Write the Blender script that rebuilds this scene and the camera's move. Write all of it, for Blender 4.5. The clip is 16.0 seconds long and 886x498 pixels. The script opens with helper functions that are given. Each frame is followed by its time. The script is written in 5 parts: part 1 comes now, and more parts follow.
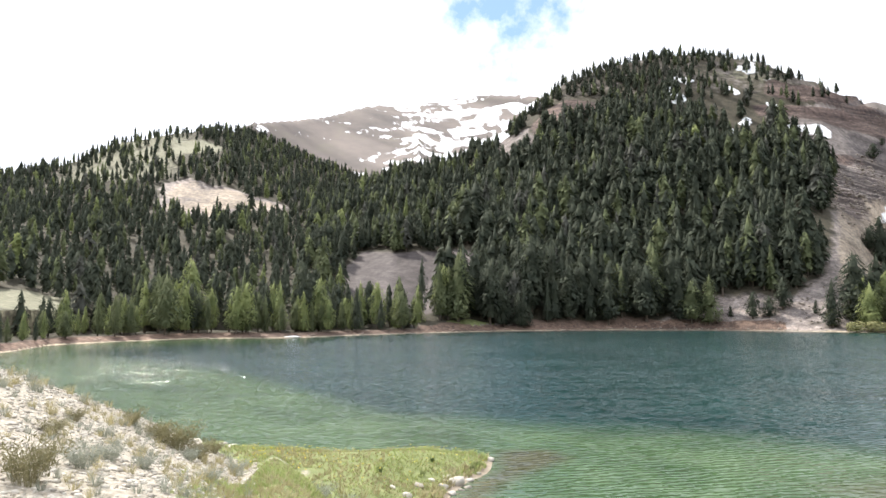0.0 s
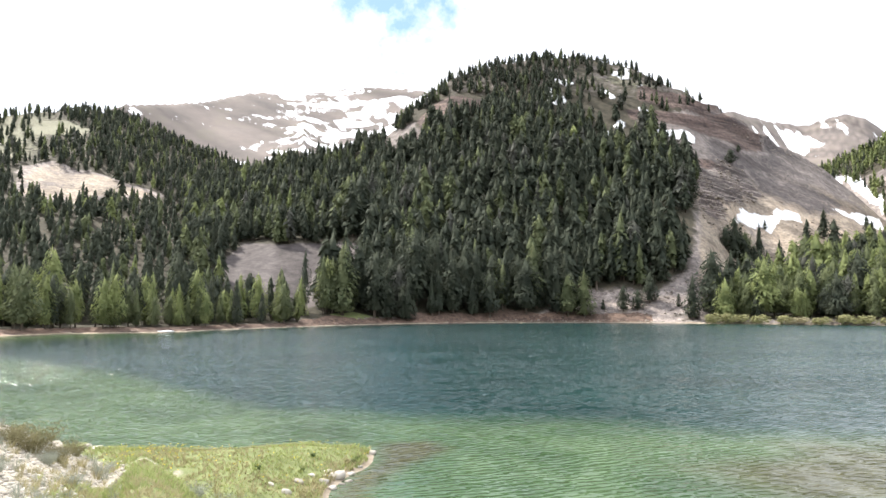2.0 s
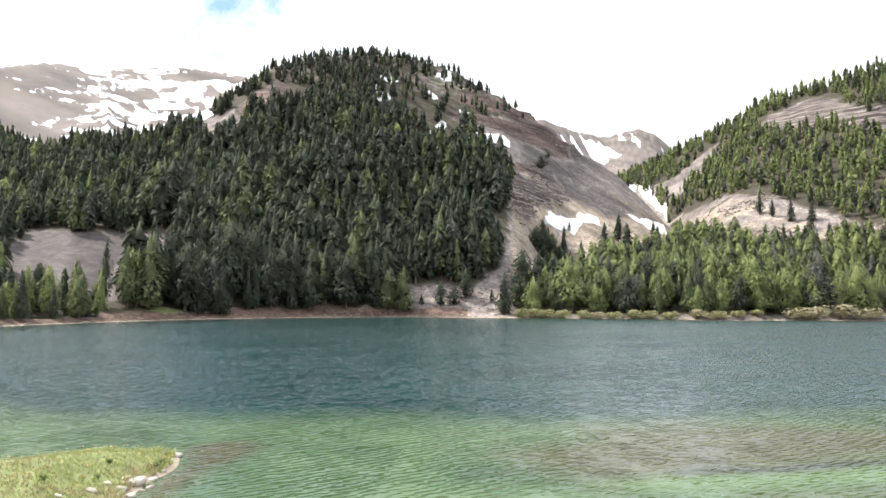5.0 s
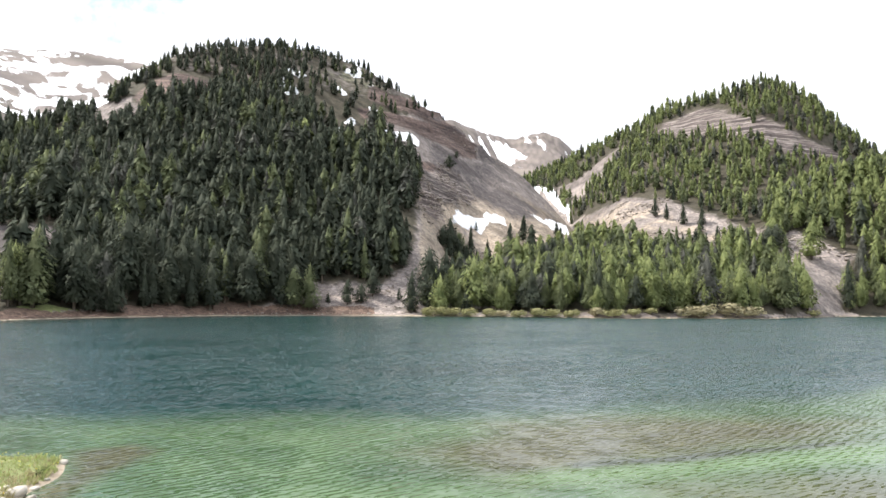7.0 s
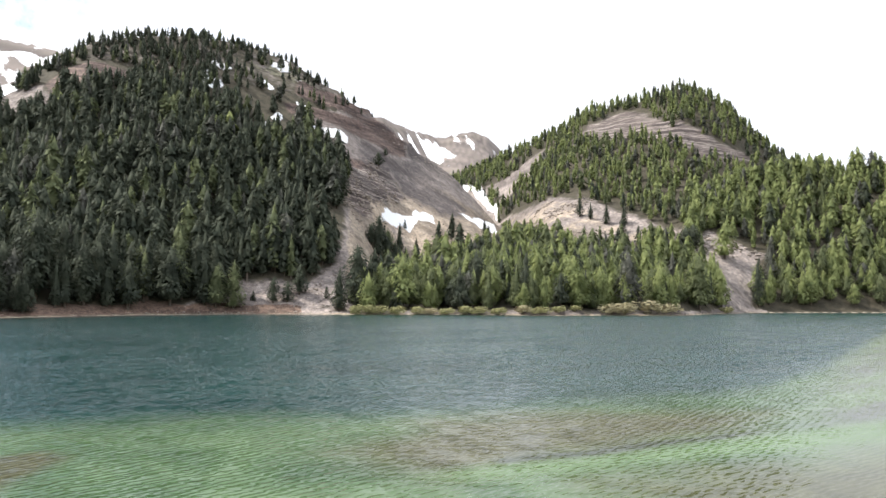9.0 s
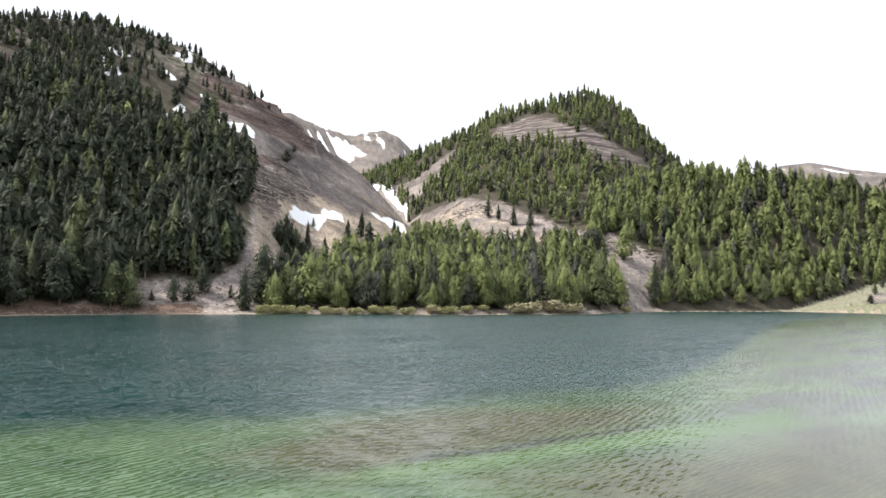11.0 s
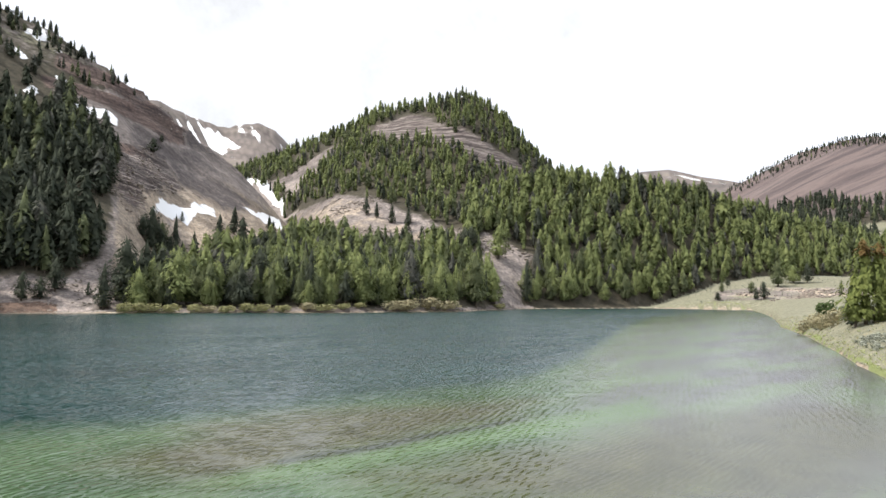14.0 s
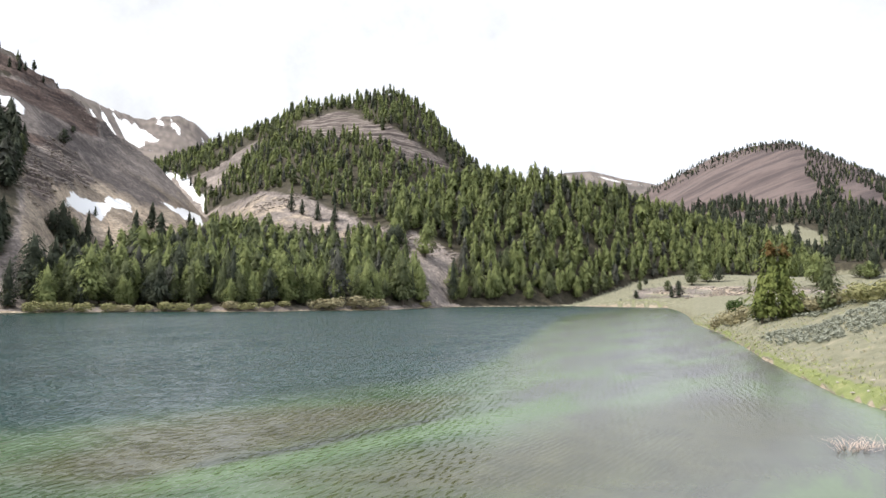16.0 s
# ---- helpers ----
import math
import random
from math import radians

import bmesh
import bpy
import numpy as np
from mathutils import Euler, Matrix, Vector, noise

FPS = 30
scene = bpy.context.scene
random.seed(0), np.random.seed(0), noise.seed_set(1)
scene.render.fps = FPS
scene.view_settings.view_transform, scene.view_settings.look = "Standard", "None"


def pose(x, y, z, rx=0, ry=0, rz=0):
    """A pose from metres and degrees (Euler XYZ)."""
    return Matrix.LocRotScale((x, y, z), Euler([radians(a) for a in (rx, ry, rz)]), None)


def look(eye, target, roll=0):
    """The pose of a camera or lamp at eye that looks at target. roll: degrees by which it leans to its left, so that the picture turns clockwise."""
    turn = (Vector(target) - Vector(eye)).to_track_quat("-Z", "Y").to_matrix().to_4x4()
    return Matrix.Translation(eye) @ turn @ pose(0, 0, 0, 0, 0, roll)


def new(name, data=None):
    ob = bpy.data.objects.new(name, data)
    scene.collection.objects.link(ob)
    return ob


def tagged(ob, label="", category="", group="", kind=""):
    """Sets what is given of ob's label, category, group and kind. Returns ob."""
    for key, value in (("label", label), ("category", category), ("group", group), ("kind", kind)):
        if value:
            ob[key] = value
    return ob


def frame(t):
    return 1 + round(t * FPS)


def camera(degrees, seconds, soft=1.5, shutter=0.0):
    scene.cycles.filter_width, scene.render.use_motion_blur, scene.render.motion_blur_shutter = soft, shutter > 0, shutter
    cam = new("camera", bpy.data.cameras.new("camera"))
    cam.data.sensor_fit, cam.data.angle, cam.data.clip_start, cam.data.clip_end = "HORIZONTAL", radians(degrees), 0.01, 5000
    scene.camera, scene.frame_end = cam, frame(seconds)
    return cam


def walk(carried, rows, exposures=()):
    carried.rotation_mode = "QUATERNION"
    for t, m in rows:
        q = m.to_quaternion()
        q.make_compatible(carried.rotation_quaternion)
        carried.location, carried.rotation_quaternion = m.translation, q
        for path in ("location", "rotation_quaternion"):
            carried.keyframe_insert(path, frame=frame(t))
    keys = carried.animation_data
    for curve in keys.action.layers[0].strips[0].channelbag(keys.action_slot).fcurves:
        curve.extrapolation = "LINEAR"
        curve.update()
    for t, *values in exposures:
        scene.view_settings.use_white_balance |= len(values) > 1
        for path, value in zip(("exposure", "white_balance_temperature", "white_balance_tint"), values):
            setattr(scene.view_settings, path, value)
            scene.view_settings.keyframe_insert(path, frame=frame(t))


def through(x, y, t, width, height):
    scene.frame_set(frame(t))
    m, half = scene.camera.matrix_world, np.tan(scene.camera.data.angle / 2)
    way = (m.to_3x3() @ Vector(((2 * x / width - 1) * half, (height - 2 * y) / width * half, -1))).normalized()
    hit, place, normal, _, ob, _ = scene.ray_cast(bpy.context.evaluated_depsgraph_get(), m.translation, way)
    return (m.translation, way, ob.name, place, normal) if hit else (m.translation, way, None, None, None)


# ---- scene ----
# ---- camera: it turns on the bank where it stands, and drifts by a hand's width ----
cam = camera(64.34, 16.0)
TILT, LEAN = 5.0, 0.0
ROWS = [  # seconds, yaw, pitch, roll
    (0.0, 0.00, 0.00, 0.00),
    (0.5, -2.57, -0.20, -0.12),
    (1.0, -4.74, -0.19, -0.30),
    (1.5, -6.94, -0.37, -0.47),
    (2.0, -9.31, -0.49, -0.79),
    (2.5, -12.50, -0.64, -1.01),
    (3.0, -15.08, -0.63, -1.35),
    (3.5, -17.34, -0.66, -1.60),
    (4.0, -19.55, -0.64, -1.89),
    (4.5, -21.66, -0.58, -2.07),
    (7.0, -31.22, -0.32, -3.01),
    (7.5, -32.76, -0.27, -3.02),
    (8.0, -34.38, -0.23, -3.17),
    (8.5, -35.67, -0.21, -3.23),
    (11.0, -44.38, 0.25, -3.86),
    (11.5, -46.63, 0.35, -3.99),
    (12.0, -48.59, 0.45, -4.17),
    (12.5, -50.04, 0.55, -4.16),
    (13.0, -51.37, 0.56, -4.19),
    (13.5, -52.94, 0.68, -4.29),
    (14.0, -54.32, 0.78, -4.41),
    (14.5, -55.61, 0.87, -4.47),
    (15.0, -57.12, 0.98, -4.51),
    (15.5, -58.77, 1.08, -4.67),
    (16.0, -60.30, 1.11, -4.66),
]
walk(cam, [(t, pose(0, 0, 6.0, TILT, LEAN, 0) @ pose(0.018 * t, 0, 0, 90 + pitch, roll, yaw)) for t, yaw, pitch, roll in ROWS],
     exposures=[(0.0, 0.66), (0.8, 0.73), (2.0, 0.79), (3.5, 0.79), (5.0, 0.74), (7.0, 0.68), (8.5, 0.60), (11.0, 0.38), (13.5, 0.25), (16.0, 0.21)])

# ---- sky, sun ----
SUN_AZ, SUN_EL = -38.0, 52.0
world = bpy.data.worlds.new("sky")
scene.world = world
world.use_nodes = True
wt = world.node_tree
wt.nodes.clear()


def wnode(kind, **sets):
    n = wt.nodes.new(kind)
    for k, v in sets.items():
        n.inputs[k].default_value = v
    return n


sky = wt.nodes.new("ShaderNodeTexSky")
sky.sky_type, sky.sun_disc = "NISHITA", False
sky.sun_elevation, sky.sun_rotation = radians(SUN_EL), radians(SUN_AZ)
sky.altitude, sky.air_density, sky.dust_density = 2400, 1.0, 0.6
sky_dim = wt.nodes.new("ShaderNodeVectorMath")
sky_dim.operation = "SCALE"
sky_dim.inputs["Scale"].default_value = 0.12  # thin haze is added below
wt.links.new(sky.outputs[0], sky_dim.inputs[0])
coord = wt.nodes.new("ShaderNodeTexCoord")
cloud = wnode("ShaderNodeTexNoise", Scale=2.6, Detail=7.0, Roughness=0.62)
wt.links.new(coord.outputs["Generated"], cloud.inputs["Vector"])
# the one gap in the cloud: distance from its middle on the dome, frayed by noise
gap_at = Vector((math.sin(radians(5.6)) * math.cos(radians(24.6)), math.cos(radians(5.6)) * math.cos(radians(24.6)), math.sin(radians(24.6))))
gap = wt.nodes.new("ShaderNodeVectorMath")
gap.operation = "DISTANCE"
gap.inputs[1].default_value = gap_at
wt.links.new(coord.outputs["Generated"], gap.inputs[0])
fray = wnode("ShaderNodeTexNoise", Scale=17.0, Detail=5.0, Roughness=0.6)
wt.links.new(coord.outputs["Generated"], fray.inputs["Vector"])
edge_in = wt.nodes.new("ShaderNodeMath")
edge_in.operation = "MULTIPLY_ADD"
edge_in.inputs[1].default_value = 0.22
wt.links.new(fray.outputs["Fac"], edge_in.inputs[0])
wt.links.new(gap.outputs["Value"], edge_in.inputs[2])
cover = wt.nodes.new("ShaderNodeMapRange")
cover.inputs["From Min"].default_value, cover.inputs["From Max"].default_value = 0.150, 0.215
wt.links.new(edge_in.outputs[0], cover.inputs["Value"])
white = wt.nodes.new("ShaderNodeValToRGB")
white.color_ramp.elements[0].position, white.color_ramp.elements[0].color = 0.36, (0.74, 0.755, 0.78, 1)
white.color_ramp.elements[1].position, white.color_ramp.elements[1].color = 0.55, (1.07, 1.12, 1.24, 1)
wt.links.new(cloud.outputs["Fac"], white.inputs[0])
both = wt.nodes.new("ShaderNodeMix")
both.data_type = "RGBA"
wt.links.new(cover.outputs[0], both.inputs["Factor"])
haze = wt.nodes.new("ShaderNodeMix")
haze.data_type = "RGBA"
haze.inputs["Factor"].default_value = 0.42
haze.inputs[7].default_value = (0.46, 0.68, 0.86, 1)
wt.links.new(sky_dim.outputs[0], haze.inputs[6])
wt.links.new(haze.outputs[2], both.inputs[6])
wt.links.new(white.outputs[0], both.inputs[7])
back = wnode("ShaderNodeBackground", Strength=1.0)
wt.links.new(both.outputs[2], back.inputs["Color"])
wt.links.new(back.outputs[0], wt.nodes.new("ShaderNodeOutputWorld").inputs[0])

sun = new("sun", bpy.data.lights.new("sun", "SUN"))
sun.data.energy, sun.data.angle, sun.data.color = 4.2, radians(3.0), (1.0, 0.95, 0.87)
sa, se = radians(SUN_AZ), radians(SUN_EL)
sun.matrix_world = look((0, 0, 300), (-300 * math.sin(sa) * math.cos(se), -300 * math.cos(sa) * math.cos(se), 300 - 300 * math.sin(se)))
# ---- the lie of the land: bearings in degrees clockwise from +y, distances in metres ----
EYE = 6.0          # height of the eye over the lake
NEAR_SHORE = ([-180, -75, -60, -45, -32, -26, -21, -17, -13, -8, -3, 3, 20, 60, 100, 130, 180],
              [14, 14, 20, 60, 46, 40, 36, 34.5, 30, 20, 15, 14.5, 14.5, 14.5, 16, 14, 14])
FAR_SHORE = ([-75, -60, -45, -36, -31, -29, -25, -19, -12, -4, 4, 14, 22, 30, 39, 47, 50, 56, 61, 71, 78, 79.2, 80, 82.8, 84.7, 86.5, 89.4, 92.3, 98, 106, 115],
             [14, 20, 62, 102, 122, 139, 149, 160, 158, 181, 205, 224, 230, 226, 226, 223, 234, 245, 304, 350, 330, 240, 152, 98, 73, 61, 49, 44, 36, 26, 15])
DEEP_EDGE = ([-45, -27, -17, -10, -4, 10, 24, 32, 41, 50, 58, 62, 65.5, 67.5, 69.5, 71, 76, 90], [140, 112, 78, 54, 43, 40, 39, 38, 40, 45, 49, 56, 73, 100, 155, 205, 300, 320])


def lattice(ix, iy, seed):
    n = (ix.astype(np.int64) * 374761393 + iy.astype(np.int64) * 668265263 + seed * 1442695041) & 0x7FFFFFFF
    n = ((n ^ (n >> 13)) * 1274126177) & 0x7FFFFFFF
    return ((n ^ (n >> 16)) & 0xFFFF) / 65535.0


def rough(x, y, size, seed=0, octaves=4):
    """Fractal noise, about -1 to 1, with its largest waves that many metres long."""
    out, gain = np.zeros(np.shape(x)), 1.0
    for k in range(octaves):
        u, v = np.asarray(x) / size + 31.7 * k, np.asarray(y) / size - 17.3 * k
        i, j = np.floor(u), np.floor(v)
        a, b = u - i, v - j
        a, b = a * a * (3 - 2 * a), b * b * (3 - 2 * b)
        top = lattice(i, j, seed + k) * (1 - a) + lattice(i + 1, j, seed + k) * a
        low = lattice(i, j + 1, seed + k) * (1 - a) + lattice(i + 1, j + 1, seed + k) * a
        out += gain * (2 * (top * (1 - b) + low * b) - 1)
        gain, size = gain * 0.5, size * 0.5
    return out / 1.6


def ease(t):
    t = np.clip(t, 0, 1)
    return t * t * (3 - 2 * t)


def inside(x, y, outline):
    """Which of the points lie within an outline."""
    hit = np.zeros(x.shape, bool)
    n = len(outline)
    for i in range(n):
        (x0, y0), (x1, y1) = outline[i], outline[(i + 1) % n]
        if y0 != y1:
            hit ^= ((y0 > y) != (y1 > y)) & (x < (x1 - x0) * (y - y0) / (y1 - y0) + x0)
    return hit


def within(x, y, outline):
    """Distance to an outline, positive within it."""
    d = np.full(x.shape, 1e9)
    n = len(outline)
    for i in range(n):
        (x0, y0), (x1, y1) = outline[i], outline[(i + 1) % n]
        dx, dy = x1 - x0, y1 - y0
        t = np.clip(((x - x0) * dx + (y - y0) * dy) / max(dx * dx + dy * dy, 1e-6), 0, 1)
        d = np.minimum(d, np.hypot(x - x0 - t * dx, y - y0 - t * dy))
    return np.where(inside(x, y, outline), d, -d)


def soft_inside(x, y, outline, width):
    """1 well within the outline, 0 well outside, sloping over that width."""
    return np.clip(0.5 + 0.5 * within(x, y, outline) / width, 0, 1)


# the grassy spit, in plan
SPIT = [(-14, 30.5), (-10.2, 31.4), (-6.4, 30.2), (-3.4, 29.9), (-0.5, 30.5), (1.5, 29.9), (2.2, 29.2), (1.9, 27.4), (0.95, 25.6), (0.2, 23.4), (-0.4, 19.5), (-0.8, 15), (-1, 8), (-13, 8)]
PATH = [(-6.6, 15.5), (-6.0, 18), (-5.75, 20.2), (-5.3, 22.4), (-4.6, 24), (-4.2, 23.8), (-4.8, 22), (-5.2, 20), (-5.4, 18), (-6, 15.5)]
GRAVEL_EDGE = ([8, 13, 17, 24, 26, 28, 34], [-21, -19.5, -17.5, -13.8, -14.8, -17, -18])

# each height: bearings, the angle of its crest over the level, the crest's distance, its foot, the foot's
# height, how hollow its face is, the fall behind, and the size of its gullies
HILLS = {
    "left_ridge": dict(b=[-75, -55, -40, -32.5, -28, -25.5, -21.6, -17.5, -15.5, -13, -10.3, -6, -3.5, 1, 6],
                       e=[2, 5, 7.5, 8.9, 10.6, 12.1, 13.3, 14.1, 13.8, 12.9, 11.8, 10.2, 8.7, 6, 1],
                       r=[500, 520, 540, 560, 580, 600, 620, 640, 640, 650, 660, 680, 700, 700, 700],
                       foot=lambda b, s: s + 34, z=6.0, hollow=1.25, fall=0.35, gully=4.0),
    "spur": dict(b=[-26, -20, -16, -13, -10, -7.6, -4.4, -2, 0.7, 3, 5.4, 8, 12],
                 e=[1.5, 4.5, 6.2, 7.3, 8.1, 8.8, 10.3, 11.1, 11.4, 12.3, 13.0, 13.4, 10],
                 r=[420, 430, 430, 430, 425, 420, 410, 405, 400, 400, 405, 410, 410],
                 foot=lambda b, s: s + 26, z=2.5, hollow=1.2, fall=0.3, gully=3.0),
    "middle_hill": dict(b=[-2, 2, 4, 5.4, 6.8, 7.8, 10, 12.8, 16, 19.8, 23, 25, 28.7, 30, 32, 34.4, 38, 41.3, 43, 46],
                        e=[6, 11.2, 12.9, 13.9, 15.5, 16.3, 18.1, 18.9, 19.4, 19.2, 18.5, 18.1, 16.0, 15.2, 14.15, 12.1, 9.6, 6.1, 4.2, 1],
                        r=[420, 420, 425, 430, 440, 445, 455, 465, 470, 475, 480, 480, 480, 490, 500, 520, 550, 540, 520, 500],
                        foot=lambda b, s: s + 6 + 60 * ease((b - 29) / 5), z=1.6, hollow=1.1, fall=0.5, gully=4.0),
    "wooded_bench": dict(b=[28, 30, 31, 33, 37, 40, 44, 48, 52, 56, 58, 60], e=[-3, -1, 0.3, 1.2, 2.0, 2.9, 3.7, 2.8, 2.2, 1.6, 0.6, -2],
                         r=[300, 310, 315, 320, 330, 335, 340, 340, 335, 330, 325, 320],
                         foot=lambda b, s: s + 3, z=0.9, hollow=1.1, fall=0.1, gully=1.2),
    "right_hill": dict(b=[34, 36, 38.3, 40.5, 43.3, 46.6, 48.9, 52, 56.2, 58, 60.2, 63, 63.7, 66, 70, 76],
                       e=[5, 8.2, 9.7, 10.5, 11.8, 13.2, 14.3, 15, 15.7, 15.1, 13.4, 10.4, 9.7, 8, 5, 1],
                       r=[860, 840, 820, 800, 760, 720, 700, 680, 660, 650, 640, 620, 620, 620, 620, 620],
                       foot=lambda b, s: s + 80 + 100 * ease((46 - b) / 5), z=6.0, hollow=1.08, fall=0.45, gully=5.0),
    "wooded_shoulder": dict(b=[50, 54, 58, 61, 63.7, 67, 71, 74.7, 77, 79, 82, 84.5, 86.7, 90, 94],
                            e=[2, 5.3, 7.8, 8.7, 9.1, 8.8, 8.3, 7.4, 6.7, 5.6, 4.8, 4.1, 3.1, 1.5, 0.2],
                            r=[430, 430, 430, 440, 440, 450, 465, 490, 500, 520, 545, 560, 570, 580, 590],
                            foot=lambda b, s: np.where(b < 70, s + 8, np.maximum(s, 352) + 8 + 6 * (b - 70)), z=1.6, hollow=1.05, fall=0.3, gully=3.0),
    "terrace": dict(b=[68, 71, 73, 76, 79, 83, 87, 92.6, 100, 115], e=[-2, -0.6, 0.1, 0.9, 1.45, 1.5, 1.3, 1.5, 1.6, 1.5],
                    r=[390, 400, 405, 410, 420, 420, 420, 420, 420, 400],
                    foot=lambda b, s: 330 + 18 * ease((76 - b) / 5), z=0.7, hollow=0.62, fall=-0.012, gully=0.7),
    "right_bank": dict(b=[78.6, 79.4, 81.2, 82.8, 84.8, 88.5, 90.2, 92.5, 100, 115, 130], e=[-2.2, -2.1, -1.75, -1.0, -0.6, -0.4, 0.25, 0.9, 2.2, 3, 0],
                       r=[200, 190, 160, 135, 122, 112, 108, 105, 95, 70, 60],
                       foot=lambda b, s: s + 0.5, z=0.25, hollow=0.8, fall=0.03, gully=0.5),
    "snow_mountain": dict(b=[-30, -22, -17, -15.5, -12.2, -8.6, -5.8, -2, 0.8, 3.6, 8.2, 14, 20, 28], e=[6, 11, 14.0, 14.75, 15.05, 15.8, 16.3, 16.65, 17.05, 17.35, 17.0, 15, 12, 8],
                          r=[1500, 1550, 1580, 1600, 1750, 1950, 2050, 2150, 2200, 2150, 1950, 1800, 1800, 1800],
                          foot=lambda b, s: 900 + 60 * np.abs(b + 2) ** 0.5, z=60, hollow=1.0, fall=0.2, gully=16.0),
    "gap_peak": dict(b=[22, 27, 30, 32, 34.3, 36.9, 38, 39.4, 40.8, 41.7, 44, 48], e=[10, 13, 14.5, 14.35, 13.5, 12.85, 13.15, 13.4, 12.8, 12.0, 9.3, 5],
                     r=[2300, 2250, 2200, 2250, 2300, 2400, 2350, 2300, 2250, 2250, 2250, 2250],
                     foot=lambda b, s: 1300 + 0 * b, z=110, hollow=1.1, fall=0.3, gully=16.0),
    "far_upland": dict(b=[60, 66, 70.3, 72.3, 74.7, 77.1, 80, 86], e=[6, 8.4, 9.7, 9.8, 9.1, 8.6, 7.4, 5], r=[3500] * 8,
                       foot=lambda b, s: 1900 + 0 * b, z=60, hollow=1.0, fall=0.2, gully=14.0),
    "red_hill": dict(b=[72, 76.8, 79, 81.5, 84.2, 86.9, 88.7, 91.2, 92.8, 98, 105, 120], e=[4, 8.3, 9.2, 10.35, 11.1, 11.0, 10.2, 8.9, 8.0, 6, 4, 1],
                     r=[1200, 1180, 1160, 1150, 1140, 1120, 1120, 1130, 1140, 1150, 1150, 1150],
                     foot=lambda b, s: 560 + 0 * b, z=28, hollow=1.15, fall=0.35, gully=9.0),
    "hills_behind": dict(b=[-180, -120, -80, -60, -45], e=[6, 7, 6, 4, 1], r=[900] * 5, foot=lambda b, s: 300 + 0 * b, z=10, hollow=1.2, fall=0.2, gully=10.0),
    "hills_beside": dict(b=[105, 120, 150, 180], e=[1, 5, 7, 6], r=[900] * 4, foot=lambda b, s: 300 + 0 * b, z=10, hollow=1.2, fall=0.2, gully=10.0),
}
HILL_NAMES = list(HILLS)


def land(x, y):
    """Height of the ground at x, y, and which of the heights (index into HILL_NAMES, -1 for none) it belongs to."""
    x, y = np.asarray(x, float), np.asarray(y, float)
    b, r = np.degrees(np.arctan2(x, y)), np.hypot(x, y)
    near, far = np.interp(b, *NEAR_SHORE), np.interp(b, *FAR_SHORE)
    wob = rough(x, y, 18, 3, 3)
    far = far + np.minimum(0.9, far * 0.012) * wob
    near = near + 0.5 * rough(x, y, 4, 5, 3)
    open_water = far > near + 3
    # shore behind the lake
    z = np.where(r > far, np.minimum(0.05 * (r - far), 0.1) + np.clip(0.2 * (r - far - 2), 0, 0.9) + np.clip(r - far - 14, 0, 400) * 0.02, 0)
    z = z + 0.25 * rough(x, y, 9, 8, 3) * np.clip((r - far) / 12, 0, 1) * (r > far)
    best, which = z.copy(), np.full(z.shape, -1)
    crags = rough(x, y, 46, 11, 5)
    big = rough(x, y, 260, 23, 5)
    red = HILL_NAMES.index("red_hill")
    for k, h in enumerate(HILLS.values()):
        inside = (b >= h["b"][0]) & (b <= h["b"][-1])
        top_r = np.interp(b, h["b"], h["r"])
        top = EYE + top_r * np.tan(np.radians(np.interp(b, h["b"], h["e"])))
        foot = np.minimum(h["foot"](b, np.interp(b, *FAR_SHORE)), top_r - 20)
        t = (r - foot) / (top_r - foot)
        face = h["z"] + (top - h["z"]) * np.clip(t, 0, 1) ** h["hollow"]
        crown = np.clip((r - top_r) / (0.25 * top_r), 0, None)
        back = top - h["fall"] * 0.5 * top_r * np.where(crown < 1, 0.25 * crown ** 2, 0.5 * crown - 0.25)
        zz = np.where(t < 0, -50.0, np.where(t <= 1, face, back))
        swell = (big * 1.0 if h["gully"] > 8 else crags)
        zz = zz + h["gully"] * swell * ease(t * 2.2) * np.where(t > 1, 1, 1 - 0.55 * ease((t - 0.7) / 0.3))
        if k == red:
            zz = zz + 3.2 * rough(0.67 * y + zz, 0.12 * (y - 0.67 * zz), 24, 301, 3) * ease(t * 3)
        zz = np.where(inside, zz, -50.0)
        which = np.where(zz > best, k, which)
        best = np.maximum(best, zz)
    # ledges in the cliff bands
    ledge = best / 9.0 + 0.12 * crags
    step = 9.0 * (np.floor(ledge) + ease((ledge - np.floor(ledge) - 0.62) / 0.38) - ledge) + 3.4
    right, middle = HILL_NAMES.index("right_hill"), HILL_NAMES.index("middle_hill")
    crag = np.where(which == right, ease((best - 92) / 12) * ease((178 - best) / 14) * ease((b - 45) / 3) * ease((61 - b) / 3), 0)
    crag = np.maximum(crag, np.where(which == middle, ease((b - 24) / 3) * ease((best - 108) / 10) * ease((152 - best) / 10), 0))
    crag = np.maximum(crag, np.where(which == middle, 0.7 * ease((b - 28.6) / 1) * ease((34 - b) / 2) * ease((best - 48) / 6) * ease((90 - best) / 8), 0))
    best = best + 0.6 * crag * step
    # boulders and ribs on the open slope
    best = best + np.where(which == middle, 1.5 * rough(x, y, 7, 71, 3) * ease((b - 28) / 3), 0)
    z = best
    # the lake's bed
    edge = np.interp(b, *DEEP_EDGE)
    bed = -0.25 - 0.035 * np.clip(r - near, 0, None) - 7 * ease((r - 0.75 * edge) / (0.6 * edge))
    bed = np.maximum(bed, -0.22 - 0.16 * np.clip(far - r, 0, None))
    z = np.where((r < far) & (r > near) & open_water, bed, z)
